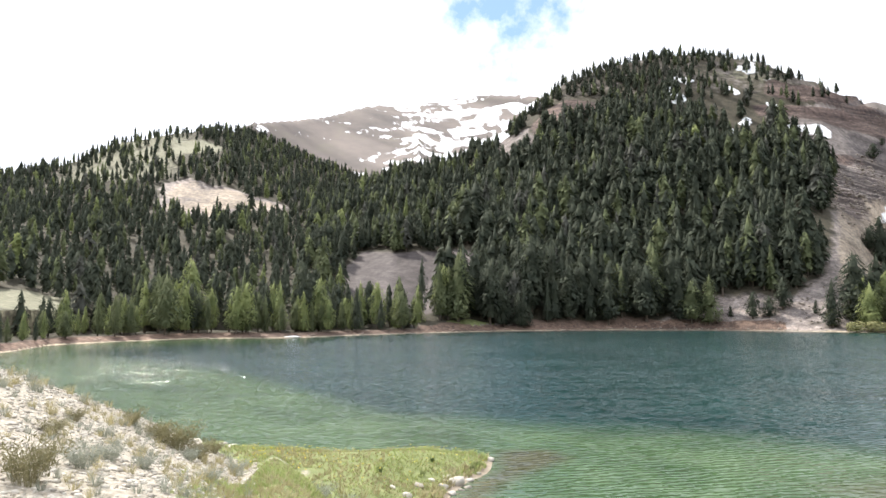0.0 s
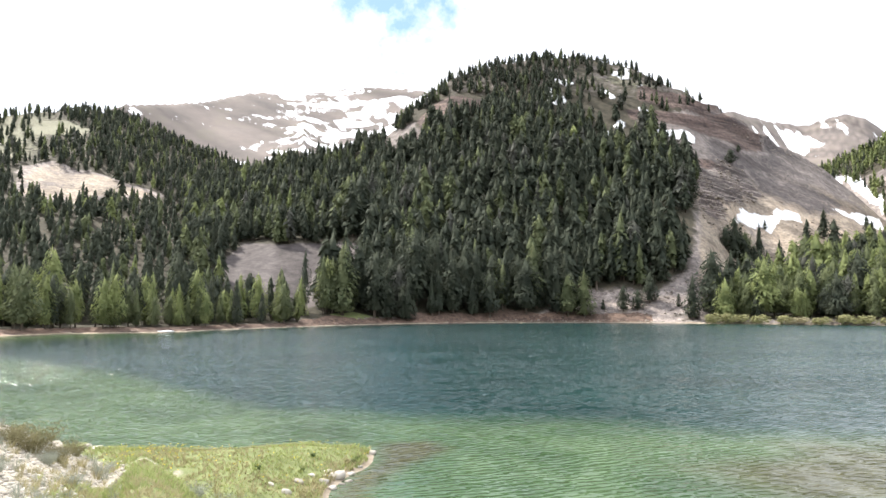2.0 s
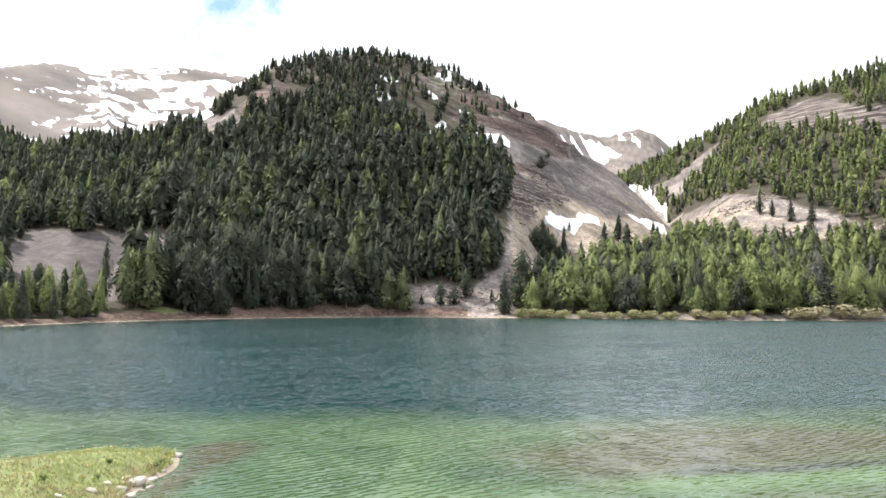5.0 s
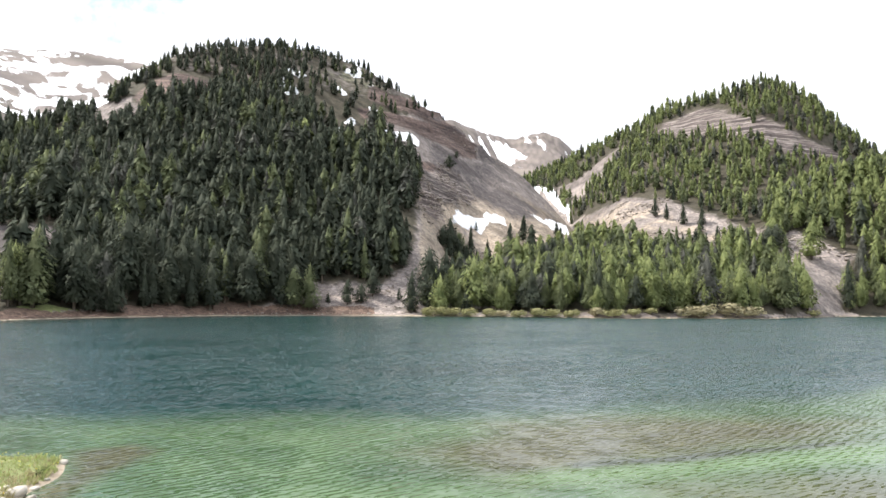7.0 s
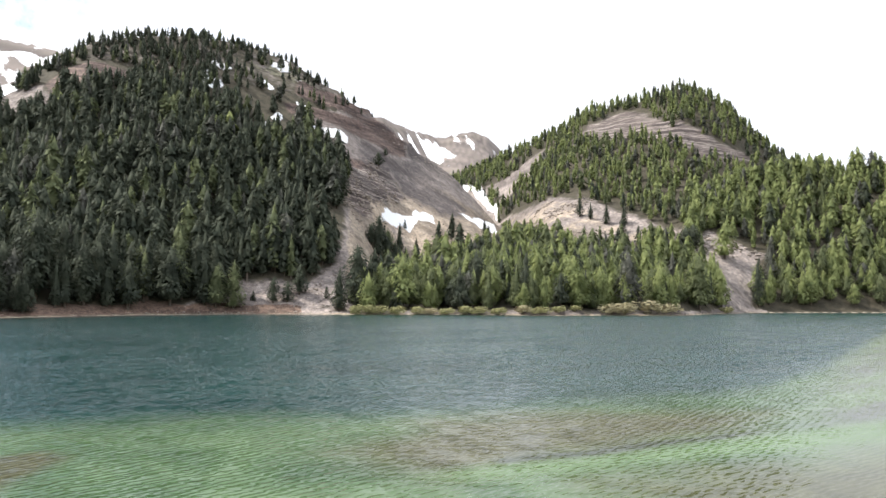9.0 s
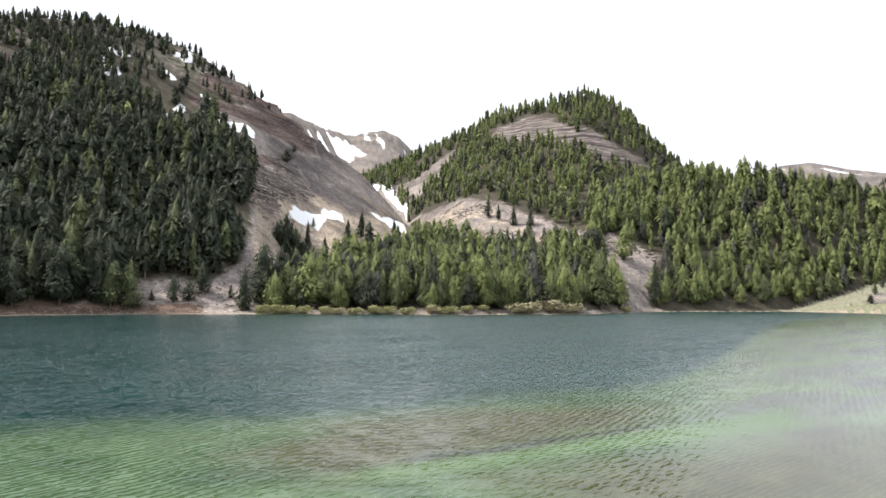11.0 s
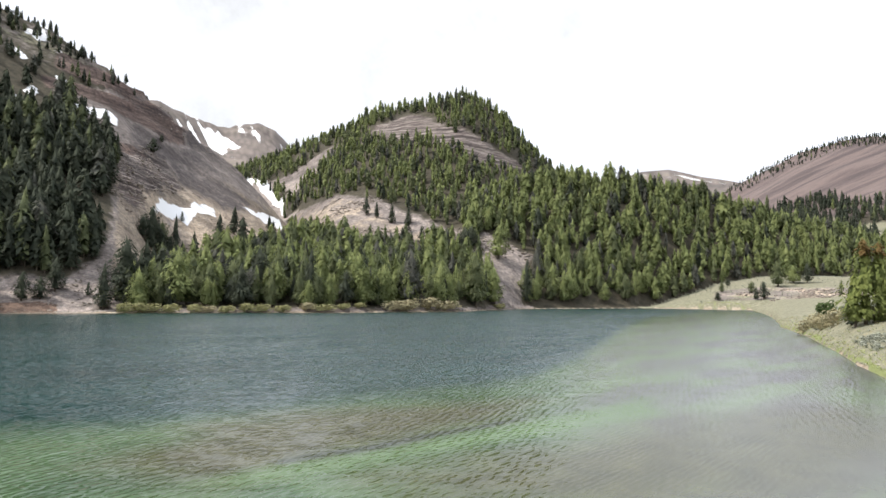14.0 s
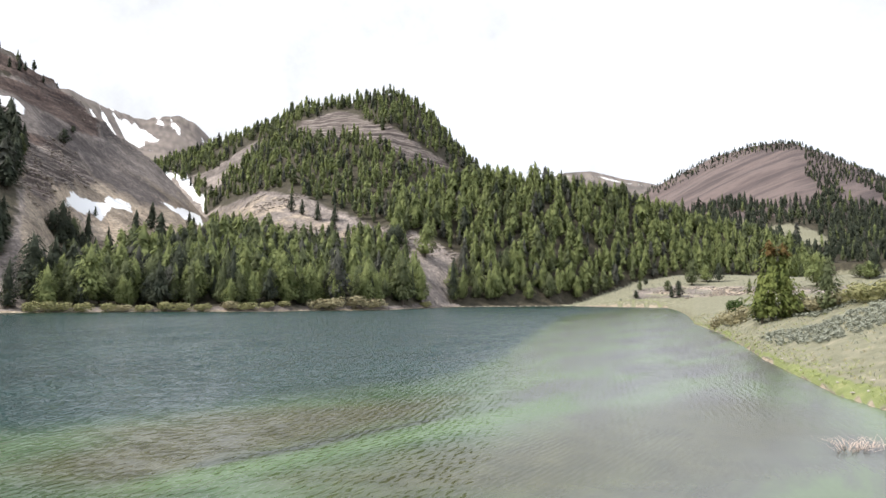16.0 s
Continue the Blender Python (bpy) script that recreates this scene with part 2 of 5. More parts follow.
    # the bank on which the camera stands, the low grassy spit and the gravel dam running off to one side
    slope = np.clip((near - r) / np.maximum(near - 3.0, 1), 0, 1)
    bank = 0.10 + 4.25 * slope ** 0.85
    d_spit = within(x, y, SPIT) + 0.35 * rough(x, y, 2.2, 61, 3)
    flat = np.clip(0.02 + 0.22 * d_spit, -0.6, 0.55) + 0.04 * np.clip(d_spit, 0, 4) + 3.7 * np.clip((13 - r) / 11, 0, 1) ** 1.2
    spit = d_spit > -2
    dam_top = EYE + np.interp(b, [-75, -50, -40, -32, -29.8, -26.6, -22.8, -19.7, -16.8, -14.7, -12], [0, -1.2, -2.6, -3.84, -4.8, -6.3, -8.0, -9.3, -10.6, -12, -14]) * math.pi / 180 * 25
    dam_r = np.interp(b, [-60, -32, -24, -17, -13], [24, 25, 25.5, 24, 20])
    dam = np.where(r < dam_r, 3.55 + (dam_top - 3.55) * ease((r - 5) / (dam_r - 5)), dam_top - 0.55 * (r - dam_r))
    dam = dam + 0.9 * ease((5 - r) / 5)
    on_dam = ease((-13.0 - b) / 4) * ease((b + 100) / 20)
    bank = np.where(on_dam > 0, np.maximum(bank * (1 - on_dam) + np.maximum(dam, 0.1) * on_dam, 0.08), bank)
    bank = bank + 0.05 * rough(x, y, 1.6, 31, 4) * ease((near - r) / 2)
    z = np.where(r <= near, bank, z)
    z = np.where(spit & (b > -26), np.maximum(z, flat), z)
    z = np.where(~open_water & (r > near), np.maximum(4.3 + 0.01 * (r - near), z), z)
    return z, which


def ground_z(x, y):
    return float(land(np.array([x]), np.array([y]))[0][0])
# patches of the slopes, as outlines in plan (metres)
PATCHES = {
    "shore_lawn": [(1, 207), (8, 212), (16, 212), (21, 207), (10, 202), (2, 201)],
    "red_clearing": [(870, 8), (963, -9), (970, -37), (872, -45), (855, -4)],
    "valley_glade": [(768, 100), (752, 80), (698, 74), (704, 88)],
    "valley_meadow": [(690, 64), (708, 44), (687, 14), (637, -3), (626, 22), (655, 46)],
    "thin_wood": [(-300, 560), (-217, 606), (-196, 563), (-161, 434), (-185, 400), (-250, 430)],
    "tan_foot": [(200, 306), (246, 333), (279, 343), (251, 313), (206, 291)],
    "shale_fan": [(231, 372), (255, 380), (277, 384), (307, 390), (314, 375), (264, 335), (248, 343), (231, 347)],
    "gully_snow": [(288, 362), (317, 379), (348, 396), (330, 372), (316, 369), (294, 359)],
    "snow_i": [(167, 341), (173, 342), (165, 331), (163, 331)],
    "snow_h": [(181, 387), (187, 382), (186, 378), (179, 380)],
    "snow_g": [(179, 364), (188, 365), (188, 360), (181, 359)],
    "snow_f": [(144, 351), (151, 359), (148, 349), (141, 343)],
    "scree_hollow": [(-39, 260), (-34, 297), (-19, 282), (-1, 287), (16, 269), (9, 227), (-7, 212), (-24, 206), (-33, 218)],
    "bare_patch": [(-152, 372), (-165, 409), (-156, 428), (-140, 421), (-125, 415), (-105, 404), (-90, 406), (-88, 386), (-112, 338), (-140, 338)],
    "high_meadow": [(-207, 520), (-211, 554), (-196, 563), (-171, 537), (-165, 504), (-196, 496)],
    "low_meadow": [(-103, 142), (-101, 160), (-99, 171), (-94, 177), (-82, 157), (-84, 151), (-80, 110)],
    "talus": [(65, 223), (82, 231), (90, 236), (100, 234), (111, 225), (123, 233), (132, 240), (159, 284), (186, 332), (185, 350), (173, 370), (222, 398), (288, 427), (487, 602), (372, 413), (257, 313), (189, 286), (149, 249), (135, 227), (117, 205)],
    "grassy_brow": [(131, 429), (154, 423), (187, 401), (219, 395), (266, 409), (223, 419), (187, 440)],
    "snow_a": [(187, 301), (201, 316), (214, 322), (222, 323), (232, 334), (241, 338), (250, 340), (240, 324), (233, 326), (219, 316), (211, 308), (208, 312), (199, 308)],
    "snow_b": [(332, 425), (443, 519), (384, 432), (398, 463), (429, 511), (442, 542)],
    "snow_c": [(292, 365), (340, 388), (330, 377), (316, 370)],
    "snow_d": [(188, 364), (202, 369), (206, 367), (200, 356), (193, 357), (186, 357)],
    "snow_e": [(157, 366), (164, 373), (166, 369), (157, 358)],
    "shoulder_scree": [(28, 420), (128, 1666), (42, 425), (51, 411), (52, 389), (47, 366), (40, 366), (31, 383)],
    "ledge_left": [(51, 411), (65, 423), (79, 419), (97, 408), (92, 397), (76, 401), (61, 396), (53, 391)],
    "gap_d": [(177, 360), (201, 362), (188, 336), (164, 331)],
    "gap_e": [(141, 350), (164, 371), (171, 366), (152, 339), (137, 333)],
    "band": [(462, 426), (486, 430), (503, 419), (513, 408), (508, 383), (489, 351), (477, 327), (478, 307), (483, 292), (504, 273), (446, 280), (440, 296), (440, 318), (452, 362), (462, 390)],
    "bare_right": [(380, 426), (355, 359), (342, 308), (322, 272), (316, 242), (317, 228), (306, 223), (292, 246), (279, 269), (315, 333)],
    "bare_strip": [(297, 190), (314, 184), (309, 169), (270, 152), (241, 148), (272, 169)],
    "cliff": [(172, 384), (188, 383), (213, 388), (239, 402), (260, 412), (283, 424), (277, 408), (243, 384), (224, 379), (202, 372), (184, 371), (170, 372)],
    "rubble": [(178, 321), (208, 347), (237, 365), (236, 347), (195, 312), (163, 277), (157, 285)],
    "crest_trees": [(163, 430), (187, 442), (227, 418), (185, 409)],
    "slope_trees": [(153, 389), (178, 401), (206, 403), (239, 416), (208, 383), (159, 377)],
    "scree_run": [(351, 316), (333, 271), (330, 239), (314, 196), (317, 170), (297, 165), (266, 174), (313, 229), (306, 257)],
    "side_gully": [(456, 540), (462, 518), (469, 496), (484, 480), (478, 458), (459, 446), (436, 442), (405, 452), (419, 466), (439, 506)],
}


# ---- materials ----
class Mat:
    """A Principled material under construction."""

    def __init__(self, name, rough=0.9, spec=0.25):
        self.m = bpy.data.materials.new(name)
        self.m.use_nodes = True
        self.t = self.m.node_tree
        self.b = self.t.nodes["Principled BSDF"]
        self.b.inputs["Roughness"].default_value = rough
        self.b.inputs["Specular IOR Level"].default_value = spec
        self.geo = self.t.nodes.new("ShaderNodeNewGeometry")
        self.pos = self.geo.outputs["Position"]

    def link(self, a, b):
        self.t.links.new(a, b)

    def noise(self, size, detail=4.0, rough=0.6, where=None, stretch=None, warp=0.0, colour=False):
        """Noise whose waves are about that many metres long."""
        n = self.t.nodes.new("ShaderNodeTexNoise")
        n.inputs["Scale"].default_value = 1.0 / size
        n.inputs["Detail"].default_value, n.inputs["Roughness"].default_value = detail, rough
        n.inputs["Distortion"].default_value = warp
        src = where or self.pos
        if stretch:
            mp = self.t.nodes.new("ShaderNodeMapping")
            mp.inputs["Scale"].default_value = stretch[:3]
            if len(stretch) > 3:
                mp.inputs["Rotation"].default_value = (0, 0, radians(stretch[3]))
            self.link(src, mp.inputs["Vector"])
            src = mp.outputs[0]
        self.link(src, n.inputs["Vector"])
        return n.outputs["Color" if colour else "Fac"]

    def along(self, *axes):
        """Places taken along up to three directions, as a vector."""
        out = self.t.nodes.new("ShaderNodeCombineXYZ")
        for k, a in enumerate(axes):
            n = self.t.nodes.new("ShaderNodeVectorMath")
            n.operation = "DOT_PRODUCT"
            n.inputs[1].default_value = a
            self.link(self.pos, n.inputs[0])
            self.link(n.outputs["Value"], out.inputs[k])
        return out.outputs[0]

    def ramp(self, fac, stops):
        r = self.t.nodes.new("ShaderNodeValToRGB")
        e = r.color_ramp.elements
        while len(e) < len(stops):
            e.new(0.5)
        for el, (p, c) in zip(e, stops):
            el.position, el.color = p, (*c, 1)
        self.link(fac, r.inputs[0])
        return r.outputs[0]

    def mix(self, fac, a, b, kind="MIX"):
        n = self.t.nodes.new("ShaderNodeMix")
        n.data_type, n.blend_type = "RGBA", kind
        for v, s in ((fac, n.inputs["Factor"]), (a, n.inputs[6]), (b, n.inputs[7])):
            if isinstance(v, (int, float)):
                s.default_value = v
            elif isinstance(v, tuple):
                s.default_value = (*v, 1)
            else:
                self.link(v, s)
        return n.outputs[2]

    def math(self, op, a, b=0.0, c=0.0):
        n = self.t.nodes.new("ShaderNodeMath")
        n.operation = op
        for v, s in zip((a, b, c), n.inputs):
            if isinstance(v, (int, float)):
                s.default_value = v
            else:
                self.link(v, s)
        return n.outputs[0]

    def span(self, v, lo, hi, to=(0.0, 1.0)):
        n = self.t.nodes.new("ShaderNodeMapRange")
        n.interpolation_type = "SMOOTHSTEP"
        n.inputs["From Min"].default_value, n.inputs["From Max"].default_value = lo, hi
        n.inputs["To Min"].default_value, n.inputs["To Max"].default_value = to
        self.link(v, n.inputs["Value"])
        return n.outputs[0]

    def attr(self, name):
        a = self.t.nodes.new("ShaderNodeAttribute")
        a.attribute_name = name
        return a.outputs["Fac"]

    def fray(self, name, size, amount=0.9, soft=0.12):
        """A patch's weight with its edge broken up by noise."""
        n = self.math("MULTIPLY_ADD", self.noise(size, 5, 0.65), amount, -0.5 * amount)
        return self.span(self.math("ADD", self.attr(name), n), 0.5 - soft, 0.5 + soft)

    def island(self):
        return self.geo.outputs["Random Per Island"]

    def object_random(self):
        return self.t.nodes.new("ShaderNodeObjectInfo").outputs["Random"]

    def bump(self, height, strength=0.5, distance=0.1, normal=None):
        n = self.t.nodes.new("ShaderNodeBump")
        n.inputs["Strength"].default_value, n.inputs["Distance"].default_value = strength, distance
        self.link(height, n.inputs["Height"])
        if normal is not None:
            self.link(normal, n.inputs["Normal"])
        self.link(n.outputs[0], self.b.inputs["Normal"])
        return n.outputs[0]

    def color(self, c):
        if isinstance(c, tuple):
            self.b.inputs["Base Color"].default_value = (*c, 1)
        else:
            self.link(c, self.b.inputs["Base Color"])
        return self


def ground_material():
    m = Mat("ground")
    forest = m.ramp(m.noise(3.0), [(0.3, (0.035, 0.032, 0.022)), (0.7, (0.085, 0.073, 0.05))])
    grass = m.ramp(m.noise(1.4, 6), [(0.28, (0.145, 0.145, 0.094)), (0.55, (0.220, 0.212, 0.148)), (0.75, (0.305, 0.280, 0.204))])
    lush = m.ramp(m.noise(0.9, 6), [(0.28, (0.142, 0.165, 0.066)), (0.55, (0.205, 0.232, 0.094)), (0.78, (0.310, 0.296, 0.150))])
    scree = m.ramp(m.noise(5.0, 9, 0.75), [(0.3, (0.120, 0.102, 0.094)), (0.5, (0.230, 0.198, 0.182)), (0.72, (0.39, 0.345, 0.32))])
    streaks = m.noise(22.0, 7, 0.7, warp=0.7)
    scree = m.mix(m.span(streaks, 0.45, 0.68, (0.0, 0.65)), scree, m.ramp(m.noise(2.2, 7, 0.75), [(0.3, (0.085, 0.072, 0.066)), (0.7, (0.19, 0.165, 0.15))]))
    tan = m.ramp(m.noise(7.0, 8, 0.72), [(0.25, (0.165, 0.133, 0.105)), (0.5, (0.300, 0.248, 0.196)), (0.75, (0.420, 0.362, 0.295))])
    gravel = m.ramp(m.noise(0.16, 6, 0.7), [(0.3, (0.20, 0.17, 0.128)), (0.5, (0.38, 0.34, 0.28)), (0.7, (0.56, 0.52, 0.45))])
    mud = m.ramp(m.noise(1.2, 6), [(0.3, (0.19, 0.15, 0.105)), (0.7, (0.42, 0.355, 0.28))])
    soil = m.ramp(m.noise(0.9, 6, 0.7), [(0.3, (0.085, 0.056, 0.043)), (0.7, (0.20, 0.142, 0.112))])
    strata = m.noise(9.0, 7, 0.7, stretch=(0.15, 0.15, 1.6))
    rock = m.ramp(strata, [(0.36, (0.036, 0.025, 0.023)), (0.46, (0.098, 0.068, 0.059)), (0.55, (0.175, 0.128, 0.108)), (0.60, (0.066, 0.047, 0.042))])
    joints = m.noise(2.4, 4, 0.7, stretch=(1, 1, 0.12))
    rock = m.mix(m.span(joints, 0.56, 0.66, (0.0, 0.7)), rock, (0.050, 0.037, 0.034))
    bands = m.noise(1.0, 6, 0.65, where=m.along((0, 0.046, 0.069), (0, 0.006, -0.004), (0.002, 0, 0)), warp=0.4)
    red = m.ramp(bands, [(0.34, (0.066, 0.053, 0.053)), (0.46, (0.108, 0.083, 0.080)), (0.55, (0.160, 0.122, 0.113)), (0.66, (0.098, 0.078, 0.075))])
    shale = m.ramp(m.noise(4.0, 9, 0.75), [(0.3, (0.062, 0.053, 0.052)), (0.5, (0.118, 0.101, 0.097)), (0.72, (0.195, 0.170, 0.160))])
    beds = m.noise(1.0, 4, 0.65, where=m.along((0.004, 0.003, 0), (0.003, -0.004, 0), (0.008, 0.004, 0.17)))
    ledge = m.ramp(beds, [(0.38, (0.048, 0.038, 0.036)), (0.43, (0.120, 0.096, 0.090)), (0.455, (0.33, 0.29, 0.26)), (0.475, (0.055, 0.043, 0.040)), (0.52, (0.115, 0.091, 0.085)), (0.55, (0.24, 0.21, 0.185)), (0.575, (0.062, 0.049, 0.046))])
    ledge = m.mix(m.span(joints, 0.54, 0.68, (0.0, 0.55)), ledge, (0.075, 0.060, 0.055))
    ledge = m.mix(m.span(m.noise(16.0, 6, 0.7), 0.56, 0.72, (0.0, 0.4)), ledge, m.ramp(m.noise(2.5, 8, 0.75), [(0.3, (0.13, 0.115, 0.09)), (0.7, (0.36, 0.315, 0.26))]))
    alpine = m.ramp(m.noise(120.0, 9, 0.68), [(0.3, (0.108, 0.095, 0.090)), (0.55, (0.158, 0.134, 0.122)), (0.75, (0.172, 0.158, 0.122))])
    c = forest
    for name, col, size, amount in (("grass", grass, 3.0, 0.8), ("lush", lush, 1.5, 0.8), ("scree", scree, 9.0, 0.9), ("tan", tan, 14.0, 1.0), ("rock", rock, 10.0, 0.8), ("shale", shale, 7.0, 0.8), ("ledge", ledge, 12.0, 0.9),
                                    ("red", red, 60.0, 0.8), ("alpine", alpine, 60.0, 0.6), ("gravel", gravel, 0.8, 0.8), ("soil", soil, 2.5, 0.8), ("mud", mud, 1.5, 0.6)):
        c = m.mix(m.fray(name, size, amount), c, col)
    bare = m.math("MAXIMUM", m.attr("scree"), m.math("MAXIMUM", m.attr("tan"), m.attr("rock")))
    grit = m.ramp(m.noise(1.7, 5, 0.8), [(0.36, (0.42, 0.42, 0.43)), (0.5, (0.95, 0.95, 0.95)), (0.64, (1.55, 1.5, 1.45))])
    c = m.mix(m.math("MULTIPLY", m.span(bare, 0.35, 0.6), 0.8), c, grit, "MULTIPLY")
    runs = m.ramp(m.math("MULTIPLY_ADD", m.attr("streak"), 0.5, 0.5), [(0.22, (0.62, 0.61, 0.61)), (0.5, (1.0, 1.0, 1.0)), (0.78, (1.38, 1.36, 1.33))])
    c = m.mix(m.span(m.math("MAXIMUM", bare, m.math("MAXIMUM", m.attr("shale"), m.attr("alpine"))), 0.3, 0.6), c, runs, "MULTIPLY")
    snow = m.fray("snow", 5.0, 0.75, 0.06)
    c = m.mix(snow, c, (0.86, 0.87, 0.89))
    m.color(c)
    h = m.math("ADD", m.noise(0.5, 6, 0.7), m.noise(6.0, 6, 0.7))
    m.bump(h, 0.5, 0.25)
    return m.m


def water_material():
    m = Mat("lake_water", 0.09, 0.5)
    m.b.inputs["IOR"].default_value = 1.333
    depth = m.attr("depth")
    cloudy = m.noise(14.0, 4, 0.6, stretch=(1, 1, 1), warp=0.6)
    shallow = m.ramp(m.noise(6.0, 5, 0.6, warp=0.8), [(0.3, (0.034, 0.068, 0.030)), (0.5, (0.056, 0.100, 0.044)), (0.7, (0.088, 0.138, 0.066))])
    deep = m.ramp(cloudy, [(0.3, (0.004, 0.026, 0.026)), (0.7, (0.009, 0.041, 0.039))])
    c = m.mix(m.span(m.math("MULTIPLY_ADD", m.noise(7.0, 5), 0.4, depth), 0.25, 0.95), shallow, deep)
    # pale shallows: silt tone with the grey sky reflection mixed into the colour
    c = m.mix(m.fray("silt_sheen", 8.0, 0.6, 0.45), c, m.ramp(m.noise(5.0, 5, 0.6, stretch=(0.35, 1.2, 1), warp=0.5), [(0.36, (0.080, 0.080, 0.080)), (0.46, (0.098, 0.108, 0.090)), (0.60, (0.112, 0.152, 0.088))]))
    c = m.mix(m.fray("weed", 5.0, 0.6, 0.45), c, m.ramp(m.noise(1.5, 6, 0.7), [(0.3, (0.036, 0.037, 0.017)), (0.7, (0.086, 0.086, 0.043))]))
    c = m.mix(m.math("MULTIPLY", m.fray("glow", 5.0, 0.6, 0.4), 0.85), c, (0.090, 0.150, 0.058))
    c = m.mix(m.math("MULTIPLY", m.fray("rim", 2.0, 0.7, 0.3), 0.85), c, (0.022, 0.028, 0.018))
    m.color(c)
    # slopes of the ripples: crests that run across the wind, from a hand long to some metres, and a fine cross chop
    def ripple(size, slope, turn, longer=2.6, detail=1.5):
        c_, s_ = math.cos(radians(turn)), math.sin(radians(turn))
        n = m.noise(size, detail, 0.5, where=m.along((c_ / longer, -s_ / longer, 0), (s_, c_, 0), (0, 0, 1)), warp=0.25)
        out = m.t.nodes.new("ShaderNodeCombineXYZ")
        up = m.math("SUBTRACT", n, 0.5)
        m.link(m.math("MULTIPLY", up, slope * s_), out.inputs[0])
        m.link(m.math("MULTIPLY", up, slope * c_), out.inputs[1])
        return out.outputs[0]

    def vec(op, a, b):
        n = m.t.nodes.new("ShaderNodeVectorMath")
        n.operation = op
        m.link(a, n.inputs[0])
        if isinstance(b, tuple):
            n.inputs[1].default_value = b
        else:
            m.link(b, n.inputs["Scale" if op == "SCALE" else 1])
        return n.outputs[0]

    def train(length, slope, turn, bend):
        """A train of small waves, its crests bent and broken by noise."""
        c_, s_ = math.cos(radians(turn)), math.sin(radians(turn))
        w = m.t.nodes.new("ShaderNodeTexWave")
        w.bands_direction = "Y"
        for key, value in (("Scale", 0.314 / length), ("Distortion", bend), ("Detail", 2.0), ("Detail Scale", 0.55 / length), ("Detail Roughness", 0.55)):
            w.inputs[key].default_value = value
        m.link(m.along((0.6 * c_, -0.6 * s_, 0), (s_, c_, 0), (0, 0, 1)), w.inputs["Vector"])
        up = m.math("MULTIPLY", m.math("SUBTRACT", w.outputs["Fac"], 0.5), m.span(m.noise(1.6, 3, 0.6), 0.34, 0.62, (0.25, 1.0)))
        out = m.t.nodes.new("ShaderNodeCombineXYZ")
        m.link(m.math("MULTIPLY", up, slope * s_), out.inputs[0])
        m.link(m.math("MULTIPLY", up, slope * c_), out.inputs[1])
        return out.outputs[0]

    slopes, swell = train(0.38, 0.31, -17, 6.0), ripple(0.28, 0.66, -24, 1.3)
    slopes = vec("ADD", slopes, train(0.27, 0.23, 3, 6.0))
    for size, slope, turn, longer in ((0.06, 0.10, -50, 2.0), (0.13, 0.20, -24, 2.4), (0.07, 0.09, 50, 1.5)):
        slopes = vec("ADD", slopes, ripple(size, slope, turn, longer))
    for size, slope, turn, longer in ((0.7, 0.56, -40, 1.2), (0.14, 0.46, -10, 1.5), (0.35, 0.46, 60, 1.2)):
        swell = vec("ADD", swell, ripple(size, slope, turn, longer))
    swell = vec("ADD", swell, (-0.046, -0.055, 0))
    patches = m.math("MULTIPLY", m.span(m.noise(0.9, 4, 0.65), 0.36, 0.64, (0.15, 1.85)), m.span(m.noise(5.0, 3, 0.6, stretch=(0.6, 1.4, 1)), 0.35, 0.65, (0.55, 1.45)))
    swell = vec("SCALE", swell, patches)
    slopes = vec("ADD", slopes, vec("SCALE", swell, m.attr("fetch")))  # the chop grows with the open water upwind of it
    gust = m.span(m.noise(26.0, 4, 0.55, stretch=(0.4, 1.5, 1)), 0.33, 0.62, (0.6, 1.0))
    slopes = vec("SCALE", slopes, m.math("MULTIPLY", gust, m.attr("wind")))
    slopes = vec("ADD", slopes, (-0.032, -0.038, 0))  # the wind drives the waves towards the near shore, and their steep faces lead
    m.link(m.math("MULTIPLY_ADD", m.attr("lull"), 0.12, 0.09), m.b.inputs["Roughness"])  # in the lull the ripples are too fine to tell apart
    m.link(vec("NORMALIZE", vec("ADD", slopes, (0, 0, 1)), (0, 0, 0)), m.b.inputs["Normal"])
    return m.m


def leaf_material(name, dark, light, tip, size=5.5, through=0.25, rough=0.75, spray=0.5):
    """Foliage: it varies from plant to plant and spray to spray, and lets some light through."""
    m = Mat(name, rough, 0.08)
    c = m.mix(m.span(m.noise(size, 3, 0.55), 0.32, 0.68), dark, light)
    c = m.mix(m.math("MULTIPLY", m.island(), spray), c, tip)
    m.color(c)
    thin = m.t.nodes.new("ShaderNodeBsdfTranslucent")
    m.link(c, thin.inputs["Color"])
    blend = m.t.nodes.new("ShaderNodeMixShader")
    blend.inputs[0].default_value = through
    m.link(m.b.outputs[0], blend.inputs[1])
    m.link(thin.outputs[0], blend.inputs[2])
    m.link(blend.outputs[0], m.t.nodes["Material Output"].inputs["Surface"])
    return m.m


def plain_material(name, lo, hi, size, rough=0.9, by="island", bump=0.3):
    m = Mat(name, rough)
    c = m.ramp(m.noise(size, 6, 0.65), [(0.3, lo), (0.7, hi)])
    if by == "island":
        c = m.mix(0.6, c, m.ramp(m.island(), [(0, tuple(0.6 * v for v in lo)), (1, tuple(min(1.15 * v, 0.95) for v in hi))]))
    elif by == "object":
        c = m.mix(0.6, c, m.ramp(m.object_random(), [(0, tuple(0.7 * v for v in lo)), (1, tuple(min(1.15 * v, 0.95) for v in hi))]))
    m.color(c)
    if bump:
        m.bump(m.noise(size * 0.4, 6, 0.7), bump, size * 0.2)
    return m.m


